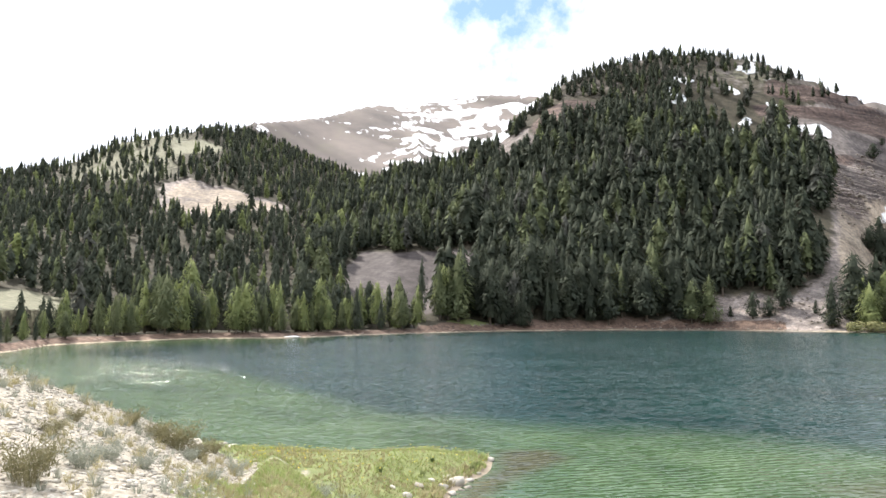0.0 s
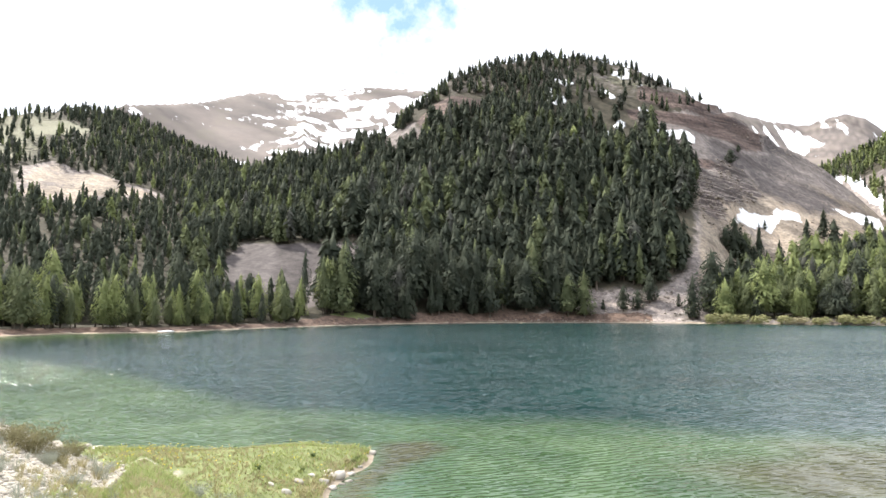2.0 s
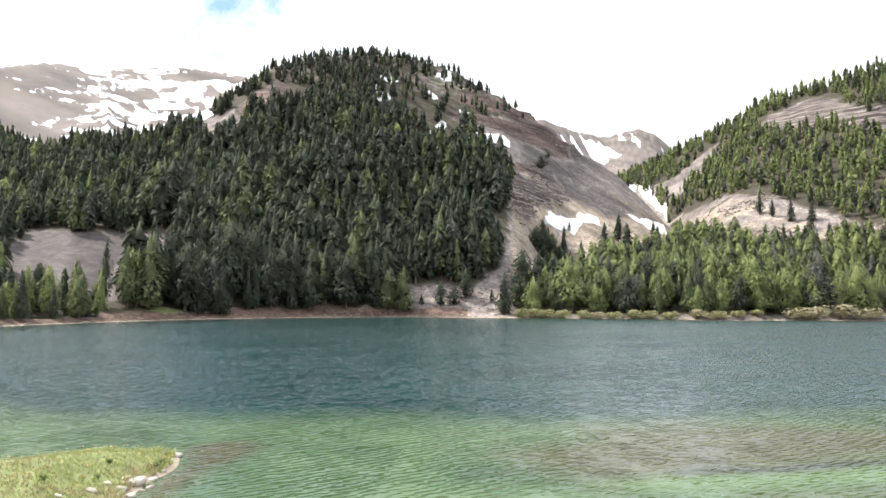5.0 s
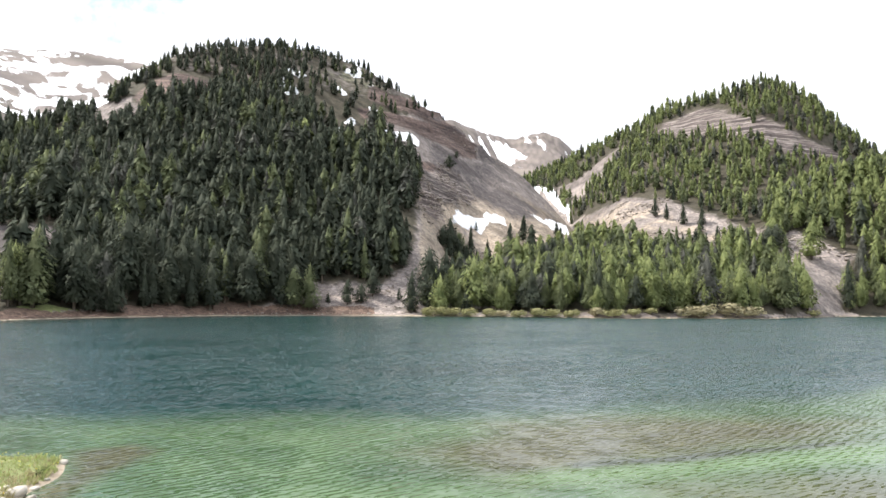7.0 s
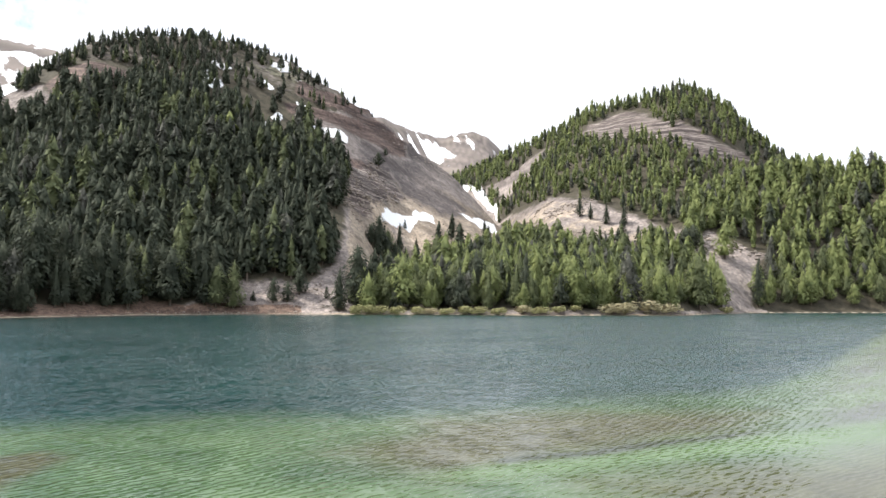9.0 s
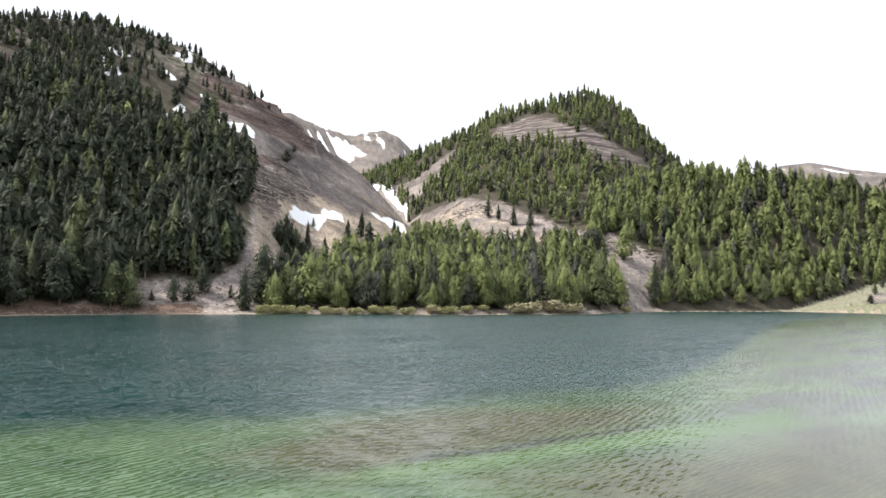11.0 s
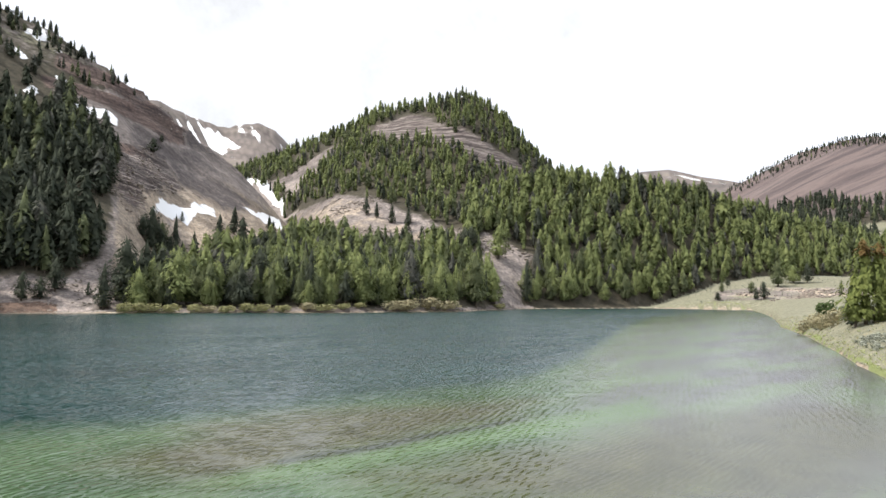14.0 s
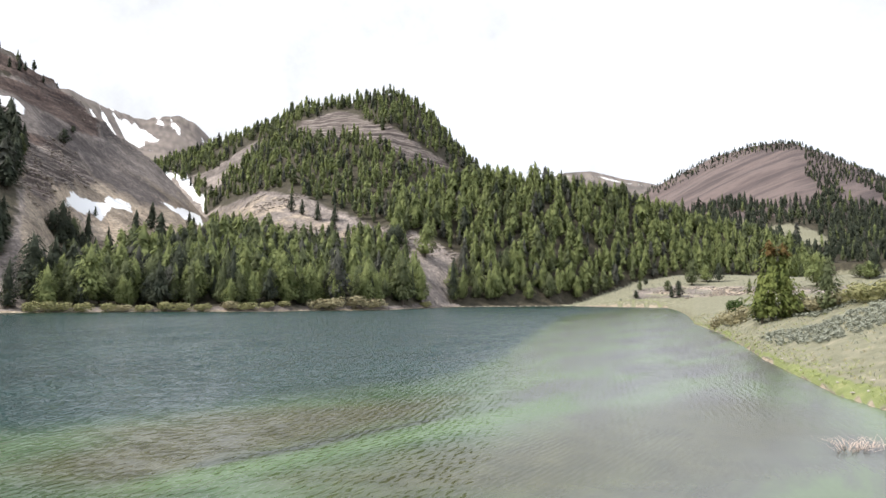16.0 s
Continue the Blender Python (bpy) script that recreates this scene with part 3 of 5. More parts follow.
GROUND = ground_material()
WATER = water_material()
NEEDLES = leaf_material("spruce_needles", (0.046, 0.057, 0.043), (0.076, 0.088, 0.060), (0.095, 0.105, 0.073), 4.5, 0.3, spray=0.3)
# brighter copy of the needles: sunlight on the woods put into their colour
NEEDLES_SUN = leaf_material("sunlit_needles", (0.130, 0.165, 0.070), (0.235, 0.270, 0.110), (0.33, 0.355, 0.15), 4.5, 0.32, spray=0.4)
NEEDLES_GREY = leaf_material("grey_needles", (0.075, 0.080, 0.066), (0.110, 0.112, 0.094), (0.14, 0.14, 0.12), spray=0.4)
# halfway between the dark and the sunlit needle colour
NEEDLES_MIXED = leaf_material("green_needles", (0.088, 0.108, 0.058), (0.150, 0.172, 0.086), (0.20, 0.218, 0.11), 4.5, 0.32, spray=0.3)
BARK = plain_material("bark", (0.06, 0.045, 0.035), (0.17, 0.14, 0.11), 0.3)


# ---- ground: one sheet from the bank out to the horizon ----
def covers(x, y, z, which):
    """Weights of what covers the ground."""
    b, r = np.degrees(np.arctan2(x, y)), np.hypot(x, y)
    near, far = np.interp(b, *NEAR_SHORE), np.interp(b, *FAR_SHORE)
    w = {k: np.zeros(x.shape) for k in ("grass", "lush", "scree", "tan", "rock", "red", "alpine", "gravel", "mud", "snow", "shale", "ledge", "soil", "streak")}

    def on(name):
        return (which == HILL_NAMES.index(name)).astype(float)

    def patch(name, width):
        return soft_inside(x, y, PATCHES[name], width)

    w["scree"] = np.maximum.reduce([patch("shoulder_scree", 4), 0.9 * patch("scree_run", 8), patch("talus", 6), patch("bare_patch", 8), patch("bare_strip", 4), patch("bare_right", 6), patch("side_gully", 8),
                                    on("middle_hill") * ease((b - 28.5) / 2.5), 0.42 * on("middle_hill") * ease((z - 110) / 30)])
    w["tan"] = np.maximum.reduce([0.5 * patch("bare_right", 6), on("middle_hill") * ease((b - 28.5) / 1.5) * ease((98 - z) / 40) * ease((z - 6) / 8) * (0.72 + 0.3 * rough(x, y, 30, 341, 3)), 0.6 * patch("bare_patch", 8)])
    w["grass"] = np.maximum.reduce([patch("high_meadow", 10), patch("low_meadow", 8), 0.8 * patch("valley_meadow", 12), 0.8 * patch("valley_glade", 8), 0.62 * patch("thin_wood", 20), 0.5 * patch("grassy_brow", 12), on("terrace"), on("right_bank") * 0.9, on("wooded_shoulder") * ease((b - 82) / 3) * 0.4])
    w["rock"] = np.maximum(np.maximum(patch("ledge_left", 4), patch("cliff", 4)), on("middle_hill") * 0.8 * ease((z - 118 + 1.5 * (b - 29)) / 8) * ease((146 - z - 1.0 * (b - 29)) / 8) * ease((b - 24) / 2))
    w["rock"] = np.maximum(w["rock"], on("middle_hill") * ease((b - 28.6) / 1) * ease((34 - b) / 2) * ease((z - 50) / 6) * ease((88 - z) / 8) * (0.5 + 0.5 * rough(x, y, 20, 95, 3)))
    w["shale"] = np.maximum(patch("scree_hollow", 6), on("middle_hill") * ease((b - 28.5) / 2.5) * ease((z - 62) / 30) * (0.46 + 0.45 * rough(x, y, 40, 97, 4)))
    w["shale"] = np.maximum(w["shale"], 0.62 * patch("shale_fan", 10)) * (1 - patch("cliff", 4)) * (1 - patch("tan_foot", 8))
    w["tan"] = np.maximum(w["tan"], patch("tan_foot", 8))
    w["ledge"] = np.maximum.reduce([patch("band", 8), 0.2 * patch("bare_right", 6), patch("rubble", 6) * (0.75 + 0.6 * rough(x, y, 18, 96, 3))])
    w["red"] = np.maximum(on("red_hill") * ease((z - 60) / 40), 0.0)
    w["alpine"] = on("snow_mountain") + on("gap_peak") + on("far_upland")
    w["snow"] = np.minimum(1, 1.0 * np.maximum.reduce([patch(k, 3.0) for k in ("snow_a", "snow_d", "snow_e", "snow_f", "snow_g", "snow_h", "snow_i", "gully_snow")]))
    streak = rough(b * 16 + r * 0.12, r, 22, 41, 4)
    streak = streak + 0.45 * rough(b * 42 + r * 0.1, r * 0.5, 12, 42, 4)
    bowl = ease((b + 6.0) / 4.5) * ease((11 - b) / 3)
    bowl = bowl * (1 - 0.7 * ease((z - 575) / 40) * ease((b - 2.0) / 1.5))
    w["snow"] = np.maximum(w["snow"], on("snow_mountain") * np.clip(-0.04 + 0.10 * ease((b + 12) / 6) + 0.5 * bowl + 0.85 * streak, 0, 1))
    top_gap = np.interp(b, HILLS["gap_peak"]["b"], HILLS["gap_peak"]["r"])
    ribs = rough(b * 70 + r * 0.30, r * 0.16, 34, 43, 4)
    w["snow"] = np.maximum(w["snow"], on("gap_peak") * np.clip(0.40 + 1.2 * ribs - 0.45 * ease((r - top_gap + 130) / 90), 0, 1))
    w["snow"] = np.maximum(w["snow"], on("far_upland") * np.clip(0.0 + 1.0 * rough(b * 20, r, 60, 44, 4) + 0.001 * (z - 450), 0, 1))
    # old snow lying along the gully between the two hills
    lie = np.abs(r - np.interp(b, [38.2, 39, 40, 40.8, 41.5], [775, 738, 690, 640, 590]))
    w["snow"] = np.maximum(w["snow"], on("right_hill") * (b > 38) * (b < 41.7) * np.clip(0.86 - lie / 44 + 0.95 * rough(b * 16 + r * 0.10, r * 0.02, 5, 45, 2), 0, 1))
    # shores and the near bank
    beyond = r > far
    w["mud"] = np.where(beyond, ease((3.0 - (r - far)) / 2), 0) * (b < 70)
    w["mud"] = np.maximum(w["mud"], np.where((r < far) & (r > near) & (z < 0.1), 1.0, 0))
    w["lush"] = np.where(beyond & (b > 70), np.where(b > 79, 0.72, 0.45) * ease((6 + 3.5 * rough(x, y, 9, 88, 3) - (r - far)) / 4), 0)
    w["lush"] = np.maximum(w["lush"], patch("shore_lawn", 2))
    w["soil"] = np.where(beyond & (b < 26), ease((r - far - 1.0) / 1.5) * ease((11 + 4 * rough(x, y, 9, 311, 3) - (r - far)) / 4), 0)
    # runs of lighter and darker stones down the open slopes
    arc = np.radians(b)
    w["streak"] = np.where(which == HILL_NAMES.index("middle_hill"), rough(450 * arc + 2.0 * z, 0.14 * z, 13, 303, 4),
                           np.where(which == HILL_NAMES.index("snow_mountain"), rough(1900 * arc + 1.5 * z, 0.15 * z, 90, 304, 4), rough(r * arc, 0.15 * z, 11, 305, 4)))
    d_spit = within(x, y, SPIT)
    w["lush"] = np.maximum(w["lush"], np.where((d_spit > -0.4) & (r < 40), ease((b - np.interp(r, *GRAVEL_EDGE) + 0.5) / 2), 0))
    w["gravel"] = np.where(r <= near + 1, ease((np.interp(r, *GRAVEL_EDGE) + 0.5 - b) / 2), 0)
    w["gravel"] = np.maximum(w["gravel"], np.where((r < 24) & (b > 8), 0.8, 0) + ease((9 - r) / 3))
    w["lush"] = np.maximum(w["lush"], np.where((r <= near) & (r > 7) & (b > -28) & (b < 12), 1 - w["gravel"], 0))
    w["grass"] = np.maximum(w["grass"], np.where((r <= near) | (b > 115) | (b < -75), 0.9, 0))
    w["gravel"] = np.maximum(w["gravel"], soft_inside(x, y, PATH, 0.35) * (r < 40))
    # sparse snow left under the brow, and the pale sage slopes about the far end of the lake
    fleck = rough(x, y, 13, 77, 3)
    w["snow"] = np.maximum(w["snow"], on("middle_hill") * ease((b - 15) / 3) * ease((27 - b) / 2) * ease((z - 112) / 10) * np.clip(fleck * 1.5 - 0.25, 0, 1))
    w["grass"] = np.maximum(w["grass"], ((which == -1) & beyond & (b > 72)) * 1.0)
    w["tan"] = np.maximum(w["tan"], on("terrace") * (0.55 + 0.6 * rough(x, y, 12, 351, 3)) * ease((r - 336) / 6) * ease((372 - r) / 8) * ease((b - 75) / 2) * ease((88 - b) / 4) * 0.8)
    w["scree"] = np.maximum(w["scree"], np.where(beyond & (b < 62) & (r - far < 8), 0.58, 0))
    w["scree"] = np.maximum(w["scree"], on("terrace") * ease((r - 336) / 5) * ease((378 - r) / 8) * ease((b - 74) / 2) * 0.55)
    return w


bear = np.concatenate([np.arange(-180, -40, 4.0), np.arange(-40, 100, 0.25), np.arange(100, 180, 4.0)])
dist = np.concatenate([np.geomspace(1.2, 48, 120, endpoint=False), np.geomspace(48, 120, 40, endpoint=False), np.geomspace(120, 720, 215, endpoint=False), np.geomspace(720, 2500, 85, endpoint=False), np.geomspace(2500, 4700, 20)])
nb, nr = len(bear), len(dist)
bb, rr = np.meshgrid(np.radians(bear), dist)
gx, gy = rr * np.sin(bb), rr * np.cos(bb)
gz, gw = land(gx, gy)


def sheet(name, x, y, z, centre, attributes, material, closed=True):
    """A polar sheet of quads with a fan at its middle."""
    rows_, cols = x.shape
    co = np.concatenate([np.stack([x, y, z], -1).reshape(-1, 3), [centre]])
    i, j = np.meshgrid(np.arange(rows_ - 1), np.arange(cols if closed else cols - 1), indexing="ij")
    k = (j + 1) % cols
    quads = np.stack([i * cols + j, i * cols + k, (i + 1) * cols + k, (i + 1) * cols + j], -1).reshape(-1, 4)[:, ::-1]
    j = np.arange(cols if closed else cols - 1)
    fan = np.stack([np.full(len(j), rows_ * cols), j, (j + 1) % cols], -1)[:, ::-1]
    me = bpy.data.meshes.new(name)
    me.vertices.add(len(co))
    me.vertices.foreach_set("co", co.ravel())
    loops = np.concatenate([quads.ravel(), fan.ravel()])
    me.loops.add(len(loops))
    me.loops.foreach_set("vertex_index", loops.astype(np.int32))
    starts = np.concatenate([np.arange(len(quads)) * 4, len(quads) * 4 + np.arange(len(fan)) * 3])
    me.polygons.add(len(starts))
    me.polygons.foreach_set("loop_start", starts.astype(np.int32))
    me.update(calc_edges=True)
    me.validate()
    me.polygons.foreach_set("use_smooth", np.ones(len(me.polygons), bool))
    for key, v in attributes.items():
        a = me.attributes.new(key, "FLOAT", "POINT")
        a.data.foreach_set("value", np.append(v.ravel(), v.ravel()[0]).astype(np.float32))
    me.materials.append(material)
    return new(name, me)


ground = sheet("ground", gx, gy, gz, (0, 0, float(gz[0].mean())), covers(gx, gy, gz, gw), GROUND)
tagged(ground, "mountain valley ground with forest floor, scree, meadow and snow", "ground", kind="structure")

# ---- the lake ----
wb = np.concatenate([np.arange(-78, 118, 0.45)])
wr = np.geomspace(10, 372, 150)
wbb, wrr = np.meshgrid(np.radians(wb), wr)
wx, wy = wrr * np.sin(wbb), wrr * np.cos(wbb)
wbd = np.degrees(wbb)
edge = np.interp(wbd, *DEEP_EDGE)
far_edge = np.interp(wbd, *FAR_SHORE)
depth = ease((wrr - 0.72 * edge) / (0.5 * edge)) * (1 - (0.45 + 0.4 * ease((-8 - wbd) / 10)) * ease(1 - (far_edge - wrr) / np.where(wbd < -8, 60, 10)))
weed = np.maximum(soft_inside(wx, wy, [(2.4, 31), (4.5, 31), (5.2, 29.5), (3, 26.5), (1.2, 23), (0.8, 20), (0, 20), (1, 25.5), (2.1, 27.5)], 0.8),
                  soft_inside(wx, wy, [(14, 24.5), (24.6, 27.4), (32, 22.5), (37, 19.5), (30, 17), (25, 18), (18.6, 18.5), (14, 19)], 3.0))
weed = np.maximum(weed, 0.85 * soft_inside(wx, wy, [(18, 16), (23, 15), (28, 12.5), (38, 11), (46, 4), (36, 0), (22, 4), (16, 12)], 3.0))
weed = np.maximum(weed, 0.9 * soft_inside(wx, wy, [(19.9, 28.2), (26.3, 25.9), (34, 21.8), (33, 17.8), (24.7, 18.2), (20.1, 20), (15.8, 22.5)], 2.5))
glow = soft_inside(wx, wy, [(14, 19.6), (18.5, 18.8), (22.4, 17.6), (25.2, 17.3), (29, 16.4), (34, 15.9), (42, 14.6), (36.5, 12.0), (29.3, 13.7), (25.2, 15.3), (22.4, 16.1), (19.8, 16.8), (15.2, 18)], 1.3)
# the dark lip along which the weed bed breaks off
rim = soft_inside(wx, wy, [(17.5, 20.0), (19.2, 19.6), (21.7, 18.9), (24.9, 18.5), (28.5, 17.6), (31, 17.2), (31, 16.7), (28.3, 17.0), (24.9, 17.7), (21.7, 18.1), (19.2, 18.8), (17.5, 19.3)], 0.45)
off_shore = far_edge - wrr
calm = np.maximum.reduce([ease((40 - off_shore) / 40) * ease((36 - wbd) / 10), ease((62 - off_shore) / 30) * ease((-4 - wbd) / 10),
                          0.3 * ease((37 - wbd) / 12) * ease((wbd - 1) / 9) * ease((wrr - 38) / 14)])  # the lee of the woods and the middle hill
wind = 1.5 - 0.7 * calm + 0.9 * ease((wbd - 31) / 12) * ease((96 - wbd) / 20) * ease((wrr - 32) / 25) + 0.3 * ease((6 - wbd) / 6) * ease((wbd + 8) / 6) - 0.5 * ease((wbd - 60) / 10) * ease((48 - wrr) / 20)
lull = ease((wbd - 53) / 22) * ease((1.25 * edge - wrr) / (0.75 * edge))
wind = wind * (1 - 0.48 * lull)
fetch = (0.1 + 0.9 * ease((wrr - 34) / 40)) * (1 - 0.8 * calm) * (1 - 0.75 * ease((wbd - 61) / 9) * ease((1.25 * edge - wrr) / (0.4 * edge)))
streak_r = np.interp(wbd, [-28, -22, -12, 0], [91, 82, 72, 60])
fetch = fetch * (1 - 0.35 * ease((28 - wbd) / 14)) + 0.25 * np.exp(-((wrr - streak_r) / 6.0) ** 2) * ease((-1 - wbd) / 9)  # a breath of wind along the edge of the lee
# where the water takes the silt tone and its painted sky reflection
silt_sheen = np.maximum(ease((wbd - 58) / 14) * ease((1.3 * edge - wrr) / (0.75 * edge)), 0.0)
water = sheet("water", wx[:, ::-1], wy[:, ::-1], 0 * wx, (0, 0, 0), {k: v[:, ::-1] for k, v in (("depth", depth), ("weed", weed), ("glow", glow), ("silt_sheen", silt_sheen), ("rim", rim), ("wind", wind), ("fetch", fetch), ("lull", lull))}, WATER, closed=False)
tagged(water, "wind-rippled mountain lake, teal where deep and green by the shore", "lake", kind="structure")


# ---- conifers ----
def conifer(seed, blades, crown_from=0.1, wide=0.17, power=0.8, thin=0.0, ragged=1.0):
    """A conifer one metre tall: verts, tris and soft outward normals of its crown. Drooping sprays of needles in loose whorls round a core."""
    g = np.random.default_rng(seed)
    v, f, nn = [], [], []

    def reach(h):
        u = (h - crown_from) / (1 - crown_from)
        return wide * (1 - u) ** power * min(1.0, 0.55 + 2.6 * u) + 0.008
    n, levels = 6, 3
    for k in range(levels):
        h0 = crown_from + (1 - crown_from) * k / levels
        h1 = min(0.97, h0 + 1.5 * (1 - crown_from) / levels)
        at = len(v)
        v.append((0, 0, h1))
        nn.append((0, 0, 1))
        for i in range(n):
            a = 2 * math.pi * (i + g.random() * 0.7) / n
            q = 0.62 * reach(h0) * (0.75 + 0.4 * g.random())
            v.append((q * math.cos(a), q * math.sin(a), h0 + 0.04 * g.random()))
            nn.append((math.cos(a), math.sin(a), 0.1))
        for i in range(n):
            f.append((at, at + 1 + i, at + 1 + (i + 1) % n))
    lean = g.normal(0, 0.014, 2)
    bulge = g.uniform(0, 6.28, 3)
    fine = math.sqrt(110.0 / blades)
    for k in range(blades):
        h = crown_from + (0.965 - crown_from) * (1 - (1 - (k + g.random()) / blades) ** 0.70)
        if thin and g.random() < thin:
            continue
        a = 2.39996 * k + g.normal(0, 0.4)
        lump = 1 + ragged * (0.20 * math.sin(2 * a + bulge[0] + 9 * h) + 0.15 * math.sin(3 * a + bulge[1] - 13 * h))
        R = reach(h) * lump * (0.66 + 0.50 * g.random())
        ca, sa_ = math.cos(a), math.sin(a)
        size = (0.036 + 0.44 * R) * fine
        half = size * (0.30 + 0.22 * g.random())
        inner = max(R - size * (0.8 + 0.3 * g.random()), 0.1 * R)
        up, down = size * (0.40 + 0.45 * g.random()), -size * (0.10 + 0.55 * g.random())
        tw = g.normal(0, 0.35) * half
        at = len(v)
        for out, side, rise in ((inner, half, up + tw), (R, 0, down), (inner, -half, up - tw)):
            v.append((out * ca - side * sa_ + lean[0] * h, out * sa_ + side * ca + lean[1] * h, min(h + rise, 1.0)))
        e = a + g.normal(0, 0.45)
        nn.extend([(math.cos(e), math.sin(e), 0.45 + 0.7 * g.random())] * 3)
        f.append((at, at + 2, at + 1))
    at = len(v)  # the leader
    v.extend([(lean[0] + 0.014, lean[1], 0.90), (lean[0] - 0.008, lean[1] + 0.012, 0.90), (lean[0] - 0.008, lean[1] - 0.012, 0.90), (lean[0], lean[1], 1.03)])
    nn.extend([(1, 0, 0.4), (-0.5, 0.8, 0.4), (-0.5, -0.8, 0.4), (0, 0, 1)])
    f.extend([(at, at + 1, at + 3), (at + 1, at + 2, at + 3), (at + 2, at, at + 3)])
    nn = np.array(nn)
    return np.array(v), np.array(f), nn / np.linalg.norm(nn, axis=1)[:, None]


def trunk_shape(r=0.017, n=5, top=0.9):
    v = [(r * math.cos(2 * math.pi * i / n) * s, r * math.sin(2 * math.pi * i / n) * s, h) for h, s in ((-0.04, 1.35), (0.06, 1.0), (top, 0.15)) for i in range(n)]
    f = []
    for k in range(2):
        for i in range(n):
            a, b, c, d = k * n + i, k * n + (i + 1) % n, (k + 1) * n + (i + 1) % n, (k + 1) * n + i
            f.extend([(a, b, c), (a, c, d)])
    return np.array(v), np.array(f)


def mesh_of(name, v, f, materials, index=None, smooth=False, normals=None):
    me = bpy.data.meshes.new(name)
    v, f = np.asarray(v, float), np.asarray(f, np.int32)
    me.vertices.add(len(v))
    me.vertices.foreach_set("co", v.ravel())
    me.loops.add(f.size)
    me.loops.foreach_set("vertex_index", f.ravel())
    me.polygons.add(len(f))
    me.polygons.foreach_set("loop_start", np.arange(len(f), dtype=np.int32) * f.shape[1])
    if index is not None:
        me.polygons.foreach_set("material_index", np.asarray(index, np.int32))
    me.update(calc_edges=True)
    if smooth:
        me.polygons.foreach_set("use_smooth", np.ones(len(f), bool))
    if normals is not None:
        me.polygons.foreach_set("use_smooth", np.ones(len(f), bool))
        me.normals_split_custom_set_from_vertices(np.asarray(normals, np.float32))
    for m in materials:
        me.materials.append(m)
    return me


def thicket(name, shapes, places, materials):
    """Joins many copies of a few shapes into one mesh. shapes: (verts, tris, material indices, and normals if soft); places: x, y, z, height, width, turn, shape."""
    vs, fs, ms, ns, at = [], [], [], [], 0
    places = np.asarray(places, float)
    for k, (v, f, mi, *soft) in enumerate(shapes):
        p = places[places[:, 6] == k]
        if not len(p):
            continue
        c, s = np.cos(p[:, 5])[:, None], np.sin(p[:, 5])[:, None]
        x = (v[None, :, 0] * c - v[None, :, 1] * s) * p[:, 4:5] + p[:, 0:1]
        y = (v[None, :, 0] * s + v[None, :, 1] * c) * p[:, 4:5] + p[:, 1:2]
        z = v[None, :, 2] * p[:, 3:4] + p[:, 2:3]
        vs.append(np.stack([x, y, z], -1).reshape(-1, 3))
        fs.append((f[None] + (np.arange(len(p)) * len(v))[:, None, None] + at).reshape(-1, 3))
        ms.append(np.tile(mi, len(p)))
        at += len(p) * len(v)
        for q in soft:
            ns.append(np.stack([q[None, :, 0] * c - q[None, :, 1] * s, q[None, :, 0] * s + q[None, :, 1] * c, np.tile(q[:, 2], (len(p), 1))], -1).reshape(-1, 3))
    return new(name, mesh_of(name, np.concatenate(vs), np.concatenate(fs), materials, np.concatenate(ms), normals=np.concatenate(ns) if ns else None))


def with_trunk(crown, mat, bark=4, top=0.5):
    (cv, cf, cn), (tv, tf) = crown, trunk_shape(0.014, 4, top)
    tn = tv * np.array([1, 1, 0]) / np.maximum(np.hypot(tv[:, 0], tv[:, 1]), 1e-6)[:, None]
    return np.concatenate([cv, tv]), np.concatenate([cf, tf + len(cv)]), np.concatenate([np.full(len(cf), mat), np.full(len(tf), bark)]), np.concatenate([cn, tn])


KINDS = [(0.05, 0.140, 0.74, 0.0), (0.08, 0.165, 0.62, 0.0), (0.04, 0.175, 0.68, 0.0), (0.10, 0.195, 0.48, 0.0), (0.10, 0.215, 0.44, 0.05), (0.14, 0.135, 0.66, 0.4)]
MATS = [NEEDLES, NEEDLES_SUN, NEEDLES_GREY, NEEDLES_MIXED, BARK]


def kinds(blades, seed, trunk):
    out = []
    for k, (lo, wide, power, thin) in enumerate(KINDS):
        for mat in (0, 1, 2, 3):
            crown = conifer(seed + k, blades, lo, wide, power, thin=thin)
            out.append(with_trunk(crown, mat) if trunk else (crown[0], crown[1], np.full(len(crown[1]), mat), crown[2]))
    return out


FAR_KINDS, MID_KINDS = kinds(62, 100, False), kinds(172, 200, True)


def scatter(seed, b0, b1, r0, r1, spacing):
    """Points strewn over a stretch of the plan, about that far apart."""
    g = np.random.default_rng(seed)
    xs, ys = [], []
    n = int(math.radians(b1 - b0) * (r1 * r1 - r0 * r0) / 2 / spacing ** 2)
    b = np.radians(g.uniform(b0, b1, 2 * n))
    r = np.sqrt(g.uniform(r0 * r0, r1 * r1, 2 * n))
    x, y = r * np.sin(b), r * np.cos(b)
    # thin out to one per cell, so that crowns do not coincide
    cell = np.floor(x / spacing).astype(int) * 100003 + np.floor(y / spacing).astype(int)
    _, first = np.unique(cell, return_index=True)
    return x[first], y[first], g


def bare(x, y):
    out = np.zeros(x.shape, bool)
    far_off = np.hypot(x, y) / 300
    u, v = x + 7 * far_off * rough(x, y, 16, 81, 3), y + 7 * far_off * rough(x, y, 16, 82, 3)
    for name, outline in PATCHES.items():
        if name not in ("grassy_brow", "cliff", "rubble", "crest_trees", "slope_trees", "scree_run", "thin_wood", "shale_fan", "tan_foot"):
            out |= inside(u, v, outline)
    return out


